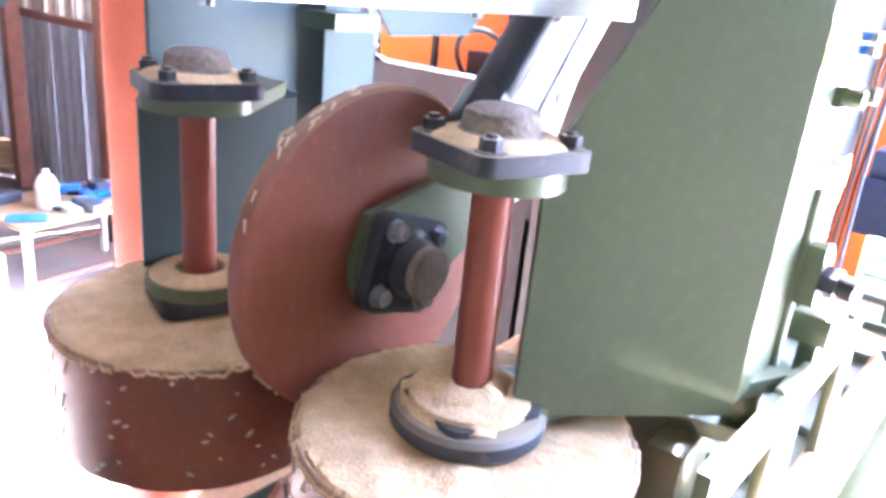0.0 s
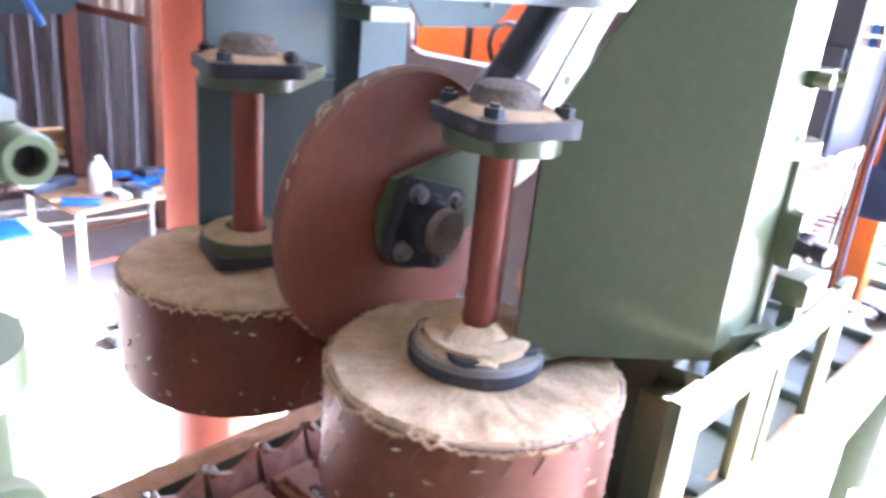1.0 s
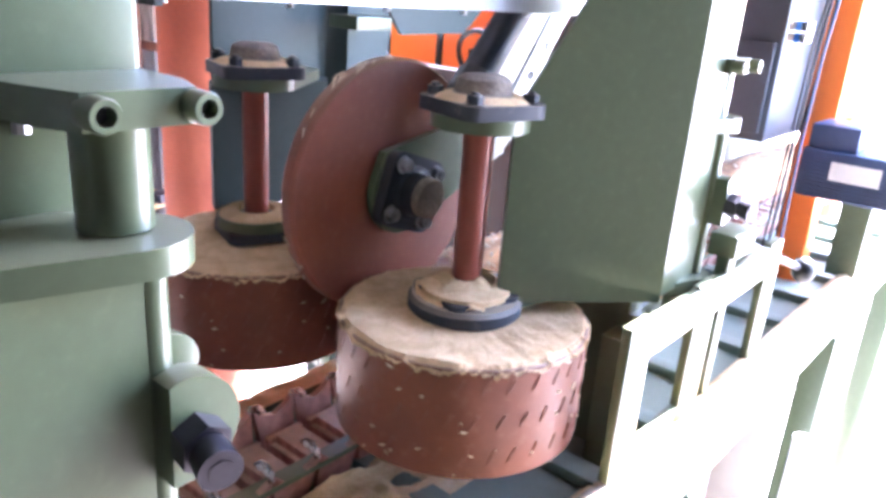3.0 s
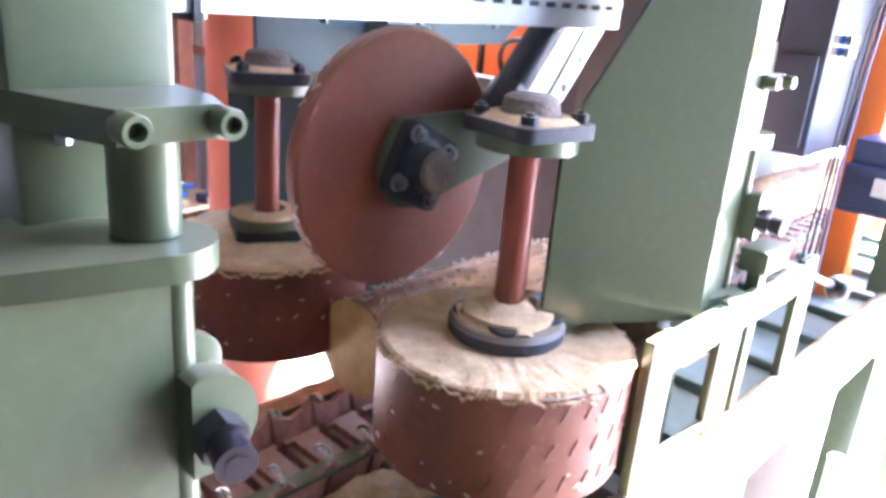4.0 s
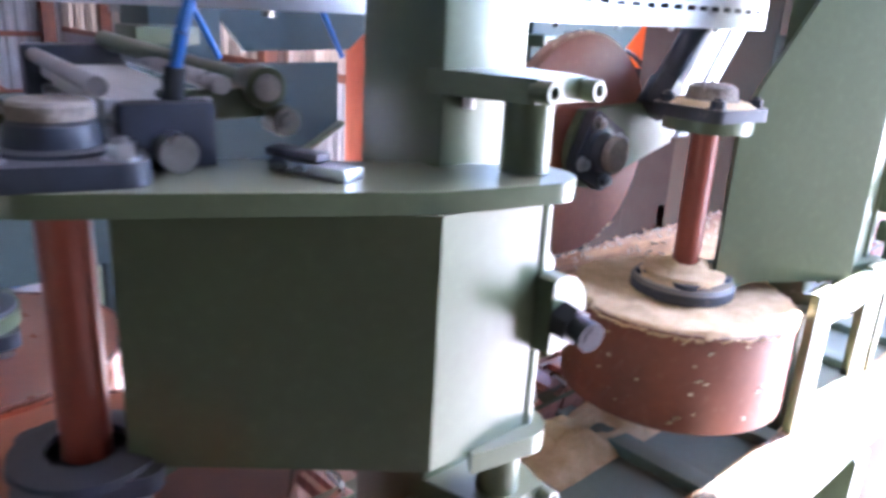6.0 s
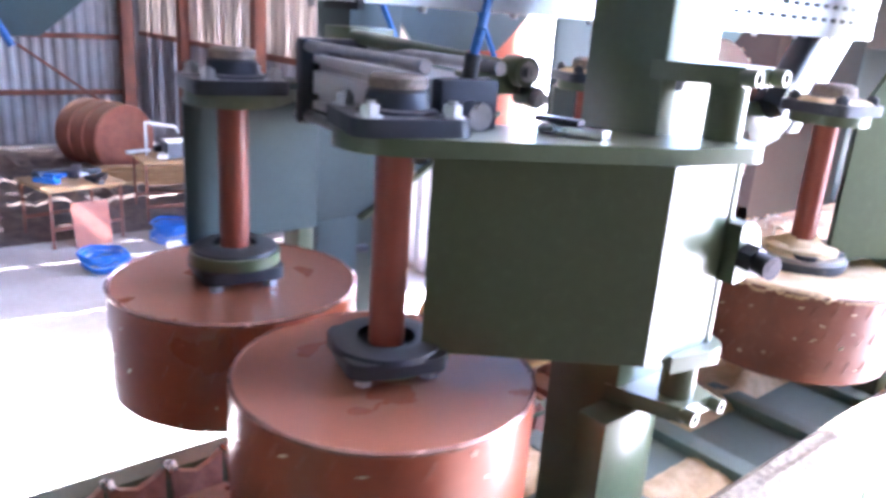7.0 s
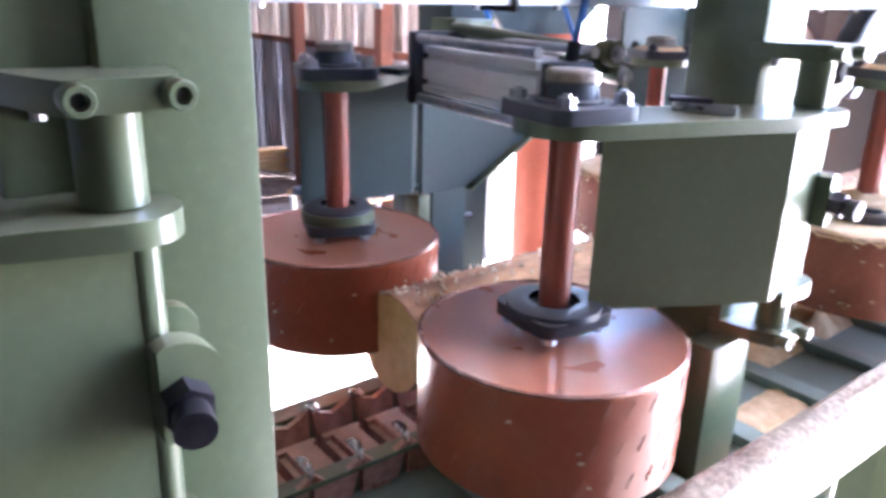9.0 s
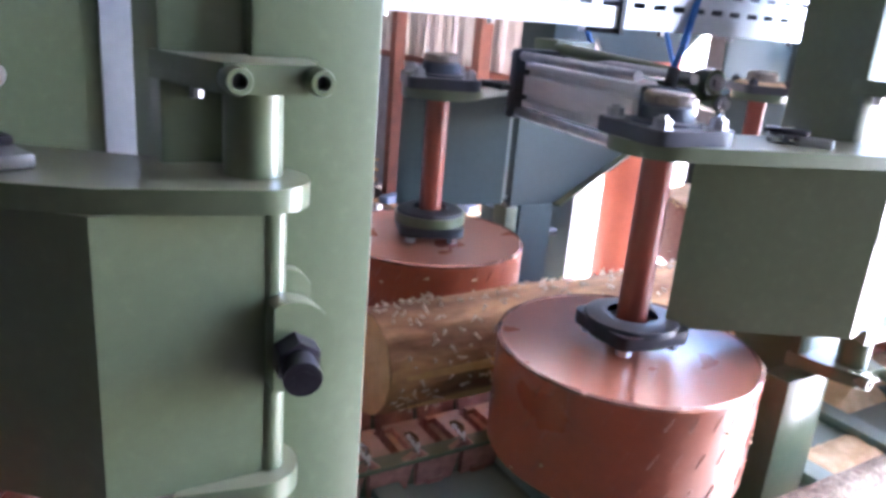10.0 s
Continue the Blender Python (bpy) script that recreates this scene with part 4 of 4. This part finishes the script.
for i in range(760):
    y = r4.uniform(0.0, 1.5) if i < 560 else r4.uniform(0, LOG_L)
    a = r4.uniform(-0.9, 3.6) if r4.random() < 0.8 else r4.uniform(0, 6.28)
    r = log_radius(a, y) + 0.002
    p = Vector((r * math.cos(a), y, r * math.sin(a)))
    nrm = Vector((math.cos(a), 0, math.sin(a)))
    q = p
    dirv = (Vector((-math.sin(a), 0, math.cos(a))) * r4.uniform(-1, 1) + Vector((0, r4.uniform(-1, 1), 0)) + nrm * 0.15).normalized()
    for k in range(r4.choice((2, 3, 4))):
        e = q + dirv * r4.uniform(0.003, 0.008)
        rod(bm, q, e, r4.uniform(0.0014, 0.0048), 0.0016, 4)
        q, dirv = e, (dirv + nrm * r4.uniform(-0.3, 0.5) + Vector((r4.uniform(-0.8, 0.8), r4.uniform(-0.8, 0.8), r4.uniform(-0.6, 0.3)))).normalized()
tagged(part("torn_strands", bm, STRAND, log, "pale torn wood strands and chips"), kind="stuff")
# a strip of stripped bare wood along its side
for y0, y1, a0, a1 in ((0.03, 0.75, 0.02, 0.22), (0.05, 0.5, -0.75, -0.45), (0.9, 1.6, 0.1, 0.3)):
    bm = bmesh.new()
    n = 20
    g = []
    for j in range(n + 1):
        y = y0 + (y1 - y0) * j / n
        w = math.sin(math.pi * (j + 0.4) / (n + 0.8)) ** 0.4
        am, ah = (a0 + a1) / 2, (a1 - a0) / 2 * w
        g.append([bm.verts.new(((log_radius(a, y) + 0.009) * math.cos(a), y, (log_radius(a, y) + 0.009) * math.sin(a))) for a in (am - ah, am, am + ah)])
    for p, q in zip(g, g[1:]):
        for i in range(2):
            bm.faces.new((p[i], p[i + 1], q[i + 1], q[i]))
    part("bare_strip", bm, WOOD, log, "strip of bare wood")

# ---- head of the saw line, up the track ----
head = thing("saw_head", "dark green saw housing up the line, unseen sun blocker on top", "saw machine")
# topmost block is out of view, added to keep direct sun off the drums
for lo, hi, nm in (((-1.05, 1.75, FLOOR), (-0.68, 3.6, 1.5), "far_cheek"), ((-0.30, 1.75, 0.90), (-0.14, 3.6, 1.5), "near_cheek"), ((-0.68, 1.75, 1.25), (-0.30, 3.6, 1.5), "hood"), ((-1.30, 1.72, 1.5), (0.28, 3.6, 5.0), "sun_blocker")):
    bm = bmesh.new()
    block(bm, lo, hi)
    part(nm, bm, TEAL if nm != "near_cheek" else GREY, head, bevel=0.01)
bm = bmesh.new()
block(bm, (-0.28, 1.735, 0.93), (-0.16, 1.75, 1.22))
part("access_door", bm, GREY, head, "dark grey access door", bevel=0.004)

# hood plates and funnel-shaped gussets over the far side
for k in (0, 1, 2):
    y = STEP * k
    g = thing("hood_plate", "dark blue-green hood plate on the far frame", "machine panel", "hood plates", at=(0, y, 0))
    bm = bmesh.new()
    prof = [(0.70, 2.2), (1.42, 2.2), (1.30, 1.32), (1.13, 1.175), (0.84, 1.17), (0.74, 1.29)]
    lo = [bm.verts.new((-0.96, yy, zz)) for yy, zz in prof]
    hi = [bm.verts.new((-0.945, yy, zz)) for yy, zz in prof]
    bm.faces.new(lo)
    bm.faces.new(hi[::-1])
    for i in range(6):
        bm.faces.new((lo[i], hi[i], hi[(i + 1) % 6], lo[(i + 1) % 6]))
    part("plate", bm, TEAL, g, bevel=0.002)
    for p0, p1 in (((1.73, 1.26), (1.56, 1.14)), ((1.56, 1.17), (1.89, 0.90))) if k == 1 else ():
        bm = bmesh.new()
        a, b = Vector((-1.08, *p0)), Vector((-1.08, *p1))
        m = Matrix.Translation(a) @ (b - a).to_track_quat("Z", "X").to_matrix().to_4x4()
        block(bm, (-0.022, -0.022, 0), (0.022, 0.022, (b - a).length), m)
        part("brace", bm, GREEN, g, bevel=0.002)
    for x0, col in ((-0.92, BLUE),):
        for yy in (0.70, 1.02) if k else ():
            bm = bmesh.new()
            tube(bm, [(x0, yy, 1.9), (x0, yy + 0.015, 1.45), (x0 + 0.02, yy - 0.01, 1.28), (x0 + 0.03, yy + 0.05, 1.16)], 0.007)
            part("air_hose", bm, col, g, "blue air hose")

# far back panel behind the first station
bm = bmesh.new()
block(bm, (-1.02, 0.24, 0.80), (-1.005, 0.60, 2.2))
solid("back_panel", bm, TEAL, "dark blue-green guard panel", "machine panel", kind="structure", bevel=0.003)

# ---- sunlit side frame of the first station ----
sf = thing("side_frame", "sunlit pale green steel side frame on the rail", "machine frame")
for lo, hi, nm in (((0.145, 0.27, 0.48), (0.165, 0.355, 0.79), "post"), ((0.145, 0.56, 0.48), (0.165, 0.66, 0.79), "post"), ((0.145, 0.98, 0.48), (0.165, 1.07, 0.79), "post"),
                   ((0.147, 0.355, 0.705), (0.163, 0.56, 0.785), "top_bar"), ((0.147, 0.66, 0.705), (0.163, 0.98, 0.785), "top_bar"), ((0.147, 0.355, 0.48), (0.163, 0.56, 0.525), "bottom_bar")):
    bm = bmesh.new()
    block(bm, lo, hi)
    part(nm, bm, GREEN, sf, bevel=0.003)

lev = thing("clamp_lever", "hand lever with a round black knob on a bracket", "lever")
bm = bmesh.new()
block(bm, (0.115, 0.69, 0.82), (0.175, 0.80, 0.87))
block(bm, (0.13, 0.71, 0.48), (0.16, 0.745, 0.82))
part("bracket", bm, GREEN, lev, bevel=0.004)
bm = bmesh.new()
rod(bm, (0.165, 0.77, 0.838), (0.243, 0.965, 0.757), 0.0085, seg=12)
part("rod", bm, DARKSTEEL, lev)
bm = bmesh.new()
bmesh.ops.create_uvsphere(bm, u_segments=24, v_segments=14, radius=0.027, matrix=pose(0.245, 0.972, 0.753) @ Matrix.Diagonal((1, 1, 1.15, 1)))
part("knob", bm, RUBBER, lev, "black ball knob")

gm = thing("gear_motor", "blue-grey electric motor with a pale nameplate", "motor", at=(0.125, 1.95, 0.84))
bm = bmesh.new()
block(bm, (-0.16, -0.12, -0.10), (0.16, 0.12, 0.06))
part("terminal_box", bm, BLUEGREY, gm, bevel=0.012)
for k in range(9):
    bm = bmesh.new()
    block(bm, (-0.14, -0.128, -0.09 + k * 0.013), (0.14, -0.12, -0.084 + k * 0.013))
    part("cooling_fin", bm, BLUEGREY, gm)
bm = bmesh.new()
block(bm, (-0.06, -0.131, -0.03), (0.09, -0.1285, 0.03))
part("nameplate", bm, WHITE, gm, "pale nameplate")
bm = bmesh.new()
block(bm, (-0.15, -0.10, 0.06), (0.0, 0.10, 0.14))
part("junction_box", bm, BLUEGREY, gm, bevel=0.006)
bm = bmesh.new()
block(bm, (-0.02, -0.04, -0.365), (0.075, 0.04, -0.10))
part("stand", bm, GREEN, gm)

bm = bmesh.new()
block(bm, (-1.11, 6.3, FLOOR), (-0.82, 6.6, 4.4))
solid("steel_column", bm, ORANGE, "orange painted steel column in the open", "column", kind="structure", bevel=0.01)
bm = bmesh.new()
block(bm, (-0.13, 2.12, 0.30), (-0.02, 2.23, 1.498))
solid("steel_column", bm, ORANGE, "orange painted steel column behind the motor", "column", kind="structure", bevel=0.01)
# added pale block imitates the glare that swallows the column's foot
bm = bmesh.new()
block(bm, (-0.17, 2.08, FLOOR), (0.02, 2.27, 0.30))
solid("plinth", bm, CONCRETE, "pale block standing in for glare at the orange column's foot", "plinth", kind="structure", bevel=0.01)
cab = thing("cable_bundle", "loose bundle of cables and connectors on the housing", "cables")
for k in range(4):
    bm = bmesh.new()
    x0 = -0.04 + 0.012 * k
    tube(bm, [(x0 - 0.004, 1.77, 1.75), (x0 + 0.012, 1.74 - 0.01 * k, 1.45), (x0 - 0.005 + 0.006 * (k % 3), 1.72, 1.2), (x0 - 0.01, 1.72, 0.92), (x0 - 0.03 + 0.008 * k, 1.74, 0.476)], 0.0035 + 0.0015 * (k % 2))
    part("cable", bm, (RUBBER, GREY, RUBBER, BLUEGREY)[k % 4], cab)
for k in range(6):
    bm = bmesh.new()
    block(bm, (-0.12 + 0.02 * (k % 3), 1.70, 1.23 + 0.035 * (k // 3)), (-0.104 + 0.02 * (k % 3), 1.76, 1.255 + 0.035 * (k // 3)))
    part("connector", bm, (WHITE, BLUE, STEEL)[k % 3], cab)

# short open pipe stub standing on the near side
stub = thing("pipe_stand", "open galvanised pipe stub on a grey pedestal", "pipe")
bm = bmesh.new()
spin(bm, [(0.030, -0.6), (0.030, 0.10), (0.025, 0.10), (0.025, -0.6)], 24, (0.26, 1.43))
part("pipe", bm, GALV, stub)
bm = bmesh.new()
block(bm, (0.20, 1.33, FLOOR), (0.34, 1.53, -0.6))
part("pedestal", bm, GREY, stub, bevel=0.01)

# ---- orange vehicle in the opening ----
veh = thing("loader", "orange loader cab seen through its dark window frame", "vehicle", at=(-1.85, 2.0, FLOOR))
for lo, hi in (((-0.75, 0.0, 0.9), (-0.32, 0.05, 2.95)), ((0.42, 0.0, 0.9), (0.72, 0.05, 2.95)), ((-0.318, 0.0, 0.9), (0.418, 0.05, 2.44)), ((-0.318, 0.0, 2.86), (0.418, 0.05, 2.95))):
    bm = bmesh.new()
    block(bm, lo, hi)
    part("cab_wall", bm, CABDARK, veh)
bm = bmesh.new()
tube(bm, [(-0.30, -0.008, 2.86), (-0.31, -0.008, 2.55), (-0.29, -0.008, 2.47), (-0.22, -0.008, 2.45), (0.42, -0.008, 2.45)], 0.007)
part("window_trim", bm, GALV, veh, "pale metal window trim")
bm = bmesh.new()
block(bm, (-0.02, 0.06, 2.44), (0.0, 0.09, 2.86))
part("window_post", bm, CABDARK, veh)
bm = bmesh.new()
block(bm, (-0.80, 0.36, 1.9), (0.72, 0.50, 2.95))
part("orange_panel", bm, ORANGE, veh, "bright orange body panel", bevel=0.03)
bm = bmesh.new()
n = 28
tube(bm, [(0.20 + 0.15 * math.cos(2 * math.pi * i / n), 0.16 - 0.05 * math.sin(2 * math.pi * i / n), 2.50 + 0.13 * math.sin(2 * math.pi * i / n)) for i in range(n + 1)], 0.013)
tube(bm, [(0.20, 0.16, 2.50), (0.20, 0.24, 2.2)], 0.015)
block(bm, (0.14, 0.12, 2.42), (0.30, 0.2, 2.54))
part("steering_wheel", bm, RUBBER, veh, "black steering wheel")
for xx in (-0.68, 0.66):
    for yy in (0.03, 0.55):
        bm = bmesh.new()
        block(bm, (xx - 0.04, yy - 0.03, 0.0), (xx + 0.04, yy + 0.03, 1.92))
        part("chassis_leg", bm, RUBBER, veh)
for yy in (0.03, 0.55):
    bm = bmesh.new()
    block(bm, (-0.72, yy - 0.028, 1.20), (0.70, yy + 0.028, 1.28))
    part("chassis_beam", bm, RUBBER, veh)

# ---- clutter along the back of the shed ----


def work_table(x, y, w, d, h, rz, label):
    t = thing("work_table", label, "table", "work tables", at=(x, y, FLOOR), rz=rz)
    bm = bmesh.new()
    block(bm, (-w / 2, -d / 2, h - 0.035), (w / 2, d / 2, h))
    part("tabletop", bm, PLANK, t, bevel=0.006)
    for sx in (-1, 1):
        for sy in (-1, 1):
            bm = bmesh.new()
            hw = 0.025 if label[0] == "p" else 0.014
            block(bm, (sx * (w / 2 - 0.05) - hw, sy * (d / 2 - 0.05) - hw, 0), (sx * (w / 2 - 0.05) + hw, sy * (d / 2 - 0.05) + hw, h - 0.035))
            part("leg", bm, WHITE if label[0] == "p" else RUST, t)
    for sx in (-1, 1):
        bm = bmesh.new()
        block(bm, (sx * (w / 2 - 0.05) - 0.012, -d / 2 + 0.07, 0.2), (sx * (w / 2 - 0.05) + 0.012, d / 2 - 0.07, 0.24))
        part("stretcher", bm, RUST, t)
    return t


work_table(-6.05, 2.25, 0.9, 1.3, 0.72, 8, "pale timber work table covered with tools")
work_table(-8.45, 0.47, 0.8, 0.9, 0.68, 12, "rusty steel work table covered with tools")
work_table(-8.9, 1.75, 0.8, 0.8, 0.80, -6, "rusty steel side table with a radio")


def bottle(x, y, z):
    b = thing("bottle", "white plastic bottle with a red mark", "bottle", at=(x, y, z))
    bm = bmesh.new()
    spin(bm, [(0.0, 0), (0.085, 0), (0.09, 0.02), (0.09, 0.20), (0.06, 0.27), (0.03, 0.29), (0.03, 0.33), (0.0, 0.33)], 24)
    part("body", bm, WHITE, b)
    bm = bmesh.new()
    rod(bm, (0.088, 0, 0.13), (0.094, 0, 0.13), 0.03, seg=14)
    part("mark", bm, PIPE, b, "red mark")


bottle(-5.95, 2.05, FLOOR + 0.72)
r5 = random.Random(21)
for cx, cy, cz, w, d, n in ((-6.05, 2.25, FLOOR + 0.72, 0.36, 0.55, 16), (-8.45, 0.47, FLOOR + 0.68, 0.3, 0.36, 12), (-8.9, 1.75, FLOOR + 0.80, 0.3, 0.3, 5)):
    for k in range(n):
        px, py = cx + r5.uniform(-w, w), cy + r5.uniform(-d, d)
        if abs(px + 5.95) < 0.12 and abs(py - 2.05) < 0.12:
            continue
        bm = bmesh.new()
        l, ww, h = r5.uniform(0.06, 0.22), r5.uniform(0.03, 0.08), r5.uniform(0.02, 0.09)
        block(bm, (-l, -ww, 0), (l, ww, h), pose(px, py, cz, 0, 0, r5.uniform(0, 180)))
        nm, mt, lb = r5.choice((("tool_box", GREY, "small grey tool case on a table"), ("rag", BLUE, "crumpled blue rag on a table"), ("hand_tool", DARKSTEEL, "dark steel hand tool on a table"), ("carton", WHITE, "small white carton on a table"), ("hand_tool", BLACK, "black hand tool on a table")))
        solid(nm, bm, mt, lb, nm.replace("_", " "), bevel=0.012)


def coil(x, y, r):
    bm = bmesh.new()
    rr = random.Random(int(x * 100))
    for k in range(7):
        r0 = r * rr.uniform(0.8, 1.05)
        ox, oy, oz = rr.uniform(-0.04, 0.04), rr.uniform(-0.04, 0.04), 0.02 + 0.028 * k
        n = 26
        tube(bm, [(x + ox + r0 * math.cos(2 * math.pi * i / n), y + oy + r0 * math.sin(2 * math.pi * i / n), FLOOR + oz + 0.01 * math.sin(i)) for i in range(n + 1)], 0.014, 6)
    solid("hose_coil", bm, BLUE, "loose coil of blue hose on the floor", "hose", "hose coils")


coil(-7.15, 0.44, 0.22)
coil(-7.9, 1.40, 0.24)
dr = thing("steel_barrel", "rusty steel barrel lying by the wall", "barrel", at=(-12.0, 1.85, FLOOR + 0.55))
bm = bmesh.new()
spin(bm, [(0.0, -0.5), (0.53, -0.5), (0.55, -0.48), (0.54, -0.17), (0.56, -0.15), (0.54, -0.13), (0.54, 0.17), (0.56, 0.19), (0.54, 0.21), (0.55, 0.48), (0.53, 0.5), (0.0, 0.5)], 40)
bmesh.ops.transform(bm, matrix=pose(0, 0, 0, 0, 90, 20), verts=list(bm.verts))
part("shell", bm, WHEEL, dr)
for k in range(7):
    bm = bmesh.new()
    block(bm, (-1.2, -0.11, 0), (1.2, 0.11, 0.05), pose(-10.2, 2.4 + 0.02 * (k % 3), FLOOR + 0.055 * k, 0, 0, 78 + (k % 3) * 2))
    solid("plank", bm, PLANK, "raw sawn plank in a stack", "plank", "stacked planks", bevel=0.004)
lamp = thing("desk_lamp", "white bent-arm bench frame on the side table", "bench frame", at=(-8.95, 1.5, FLOOR + 0.80))
bm = bmesh.new()
tube(bm, [(0, 0, 0), (0, 0, 0.42), (0.05, 0.36, 0.36), (0.05, 0.40, 0.28)], 0.018)
part("arm", bm, WHITE, lamp)
rad = thing("radio", "pale grey portable radio on the side table", "radio", at=(-8.75, 1.9, FLOOR + 0.80))
bm = bmesh.new()
block(bm, (-0.12, -0.24, 0.0), (0.12, 0.24, 0.20))
part("case", bm, GREY, rad, bevel=0.015)
bm = bmesh.new()
block(bm, (-0.13, -0.25, 0.20), (0.13, 0.25, 0.225))
part("lid", bm, WHITE, rad, bevel=0.006)
sh_ = thing("floor_sheet", "leaning pinkish sheet of board", "board", at=(-8.0, 0.57, FLOOR), rz=0)
bm = bmesh.new()
block(bm, (-0.02, -0.2, 0), (0.0, 0.2, 0.5), pose(0, 0, 0, 0, -10, 5))
part("sheet", bm, WHEEL, sh_)
cabn = thing("floor_cabinet", "low cream cabinet with blue cloth on it", "cabinet", at=(-5.6, 1.05, FLOOR))
bm = bmesh.new()
block(bm, (-0.3, -0.4, 0.03), (0.3, 0.4, 0.62))
part("body", bm, WHITE, cabn, bevel=0.008)
bm = bmesh.new()
block(bm, (-0.2, -0.3, 0.62), (0.2, 0.25, 0.65))
part("cloth", bm, BLUE, cabn, "folded blue cloth", bevel=0.01)
vise = thing("bench_vise", "dark steel clamp standing on the floor", "clamp", at=(-4.55, 1.62, FLOOR))
bm = bmesh.new()
block(bm, (-0.12, -0.16, 0), (0.12, 0.16, 0.12))
block(bm, (-0.05, -0.1, 0.12), (0.05, -0.04, 0.42))
block(bm, (-0.04, 0.06, 0.12), (0.04, 0.11, 0.34))
part("body", bm, BLACK, vise, bevel=0.02)


def motions():
    """Log, chain, arms, drums, wheel and cylinder."""
    speed = 0.247
    walk(chain, [(t, pose(CX, 1.0 - speed * t, 0.372)) for t in (0, 5, 10)])
    walk(log, [(t, pose(-0.425, 1.097 - speed * t, 0.592)) for t in (0, 5, 10)])
    turn = math.degrees(speed / R_DRUM)
    times = [0.5 * k for k in range(21)]
    ease = lambda t, t0, d: (lambda s: s * s * (3 - 2 * s))(min(1.0, max(0.0, (t - t0) / d)))
    for k, (na, nd, fa, fd) in enumerate(ARMS):
        t0 = (2.85, 7.85, 30)[k]
        fine = [0.25 * i for i in range(41)]
        walk(na, [(t, pose(HG[0], HG[1] + STEP * k, 0, 0, 0, (8.5, 11.0, 0)[k] * ease(t, t0, 0.75))) for t in fine])
        walk(fa, [(t, pose(FAR_HG[0], FAR_HG[1] + STEP * k, 0, 0, 0, (0.0, 8.5, 0.0)[k] - (8.5, 12.5, 0.0)[k] * ease(t, t0 - 0.35 * k, 0.75 - 0.25 * k))) for t in fine])
        walk(nd, [(t, pose(SH[0] - HG[0], SH[1] - HG[1], Z_BOT, 0, 0, turn * t)) for t in times])
        walk(fd, [(t, pose(FAR_SH[0] - FAR_HG[0], FAR_SH[1] - FAR_HG[1], Z_BOT + 0.012, 0, 0, -turn * t)) for t in times])
    lift = [(t, 10.6 * ease(t, 2.75, 0.9)) for t in (0, 2.0, 2.5, 2.75, 3.0, 3.25, 3.5, 3.75, 4.0, 5.0, 10.0)]
    walk(rocker, [(t, pose(0, PIVOT[0], PIVOT[1], -a, 0, 0)) for t, a in lift])
    walk(wheel, [(t, pose(WHX, hub_y, hub_z, -52.0 * max(0.0, t - 2.75), 0, 0)) for t in (0, 2.75, *[3.25 + 0.75 * i for i in range(10)])])
    walk(CYL[0], [(t, pose(0.04 - 0.05 * ease(t, 7.6, 0.6), STEP + 0.06 - 0.02 * ease(t, 7.6, 0.6), 0)) for t in (0, 7.5, 7.85, 8.0, 8.2, 8.4, 8.6, 9.0, 10.0)])


motions()
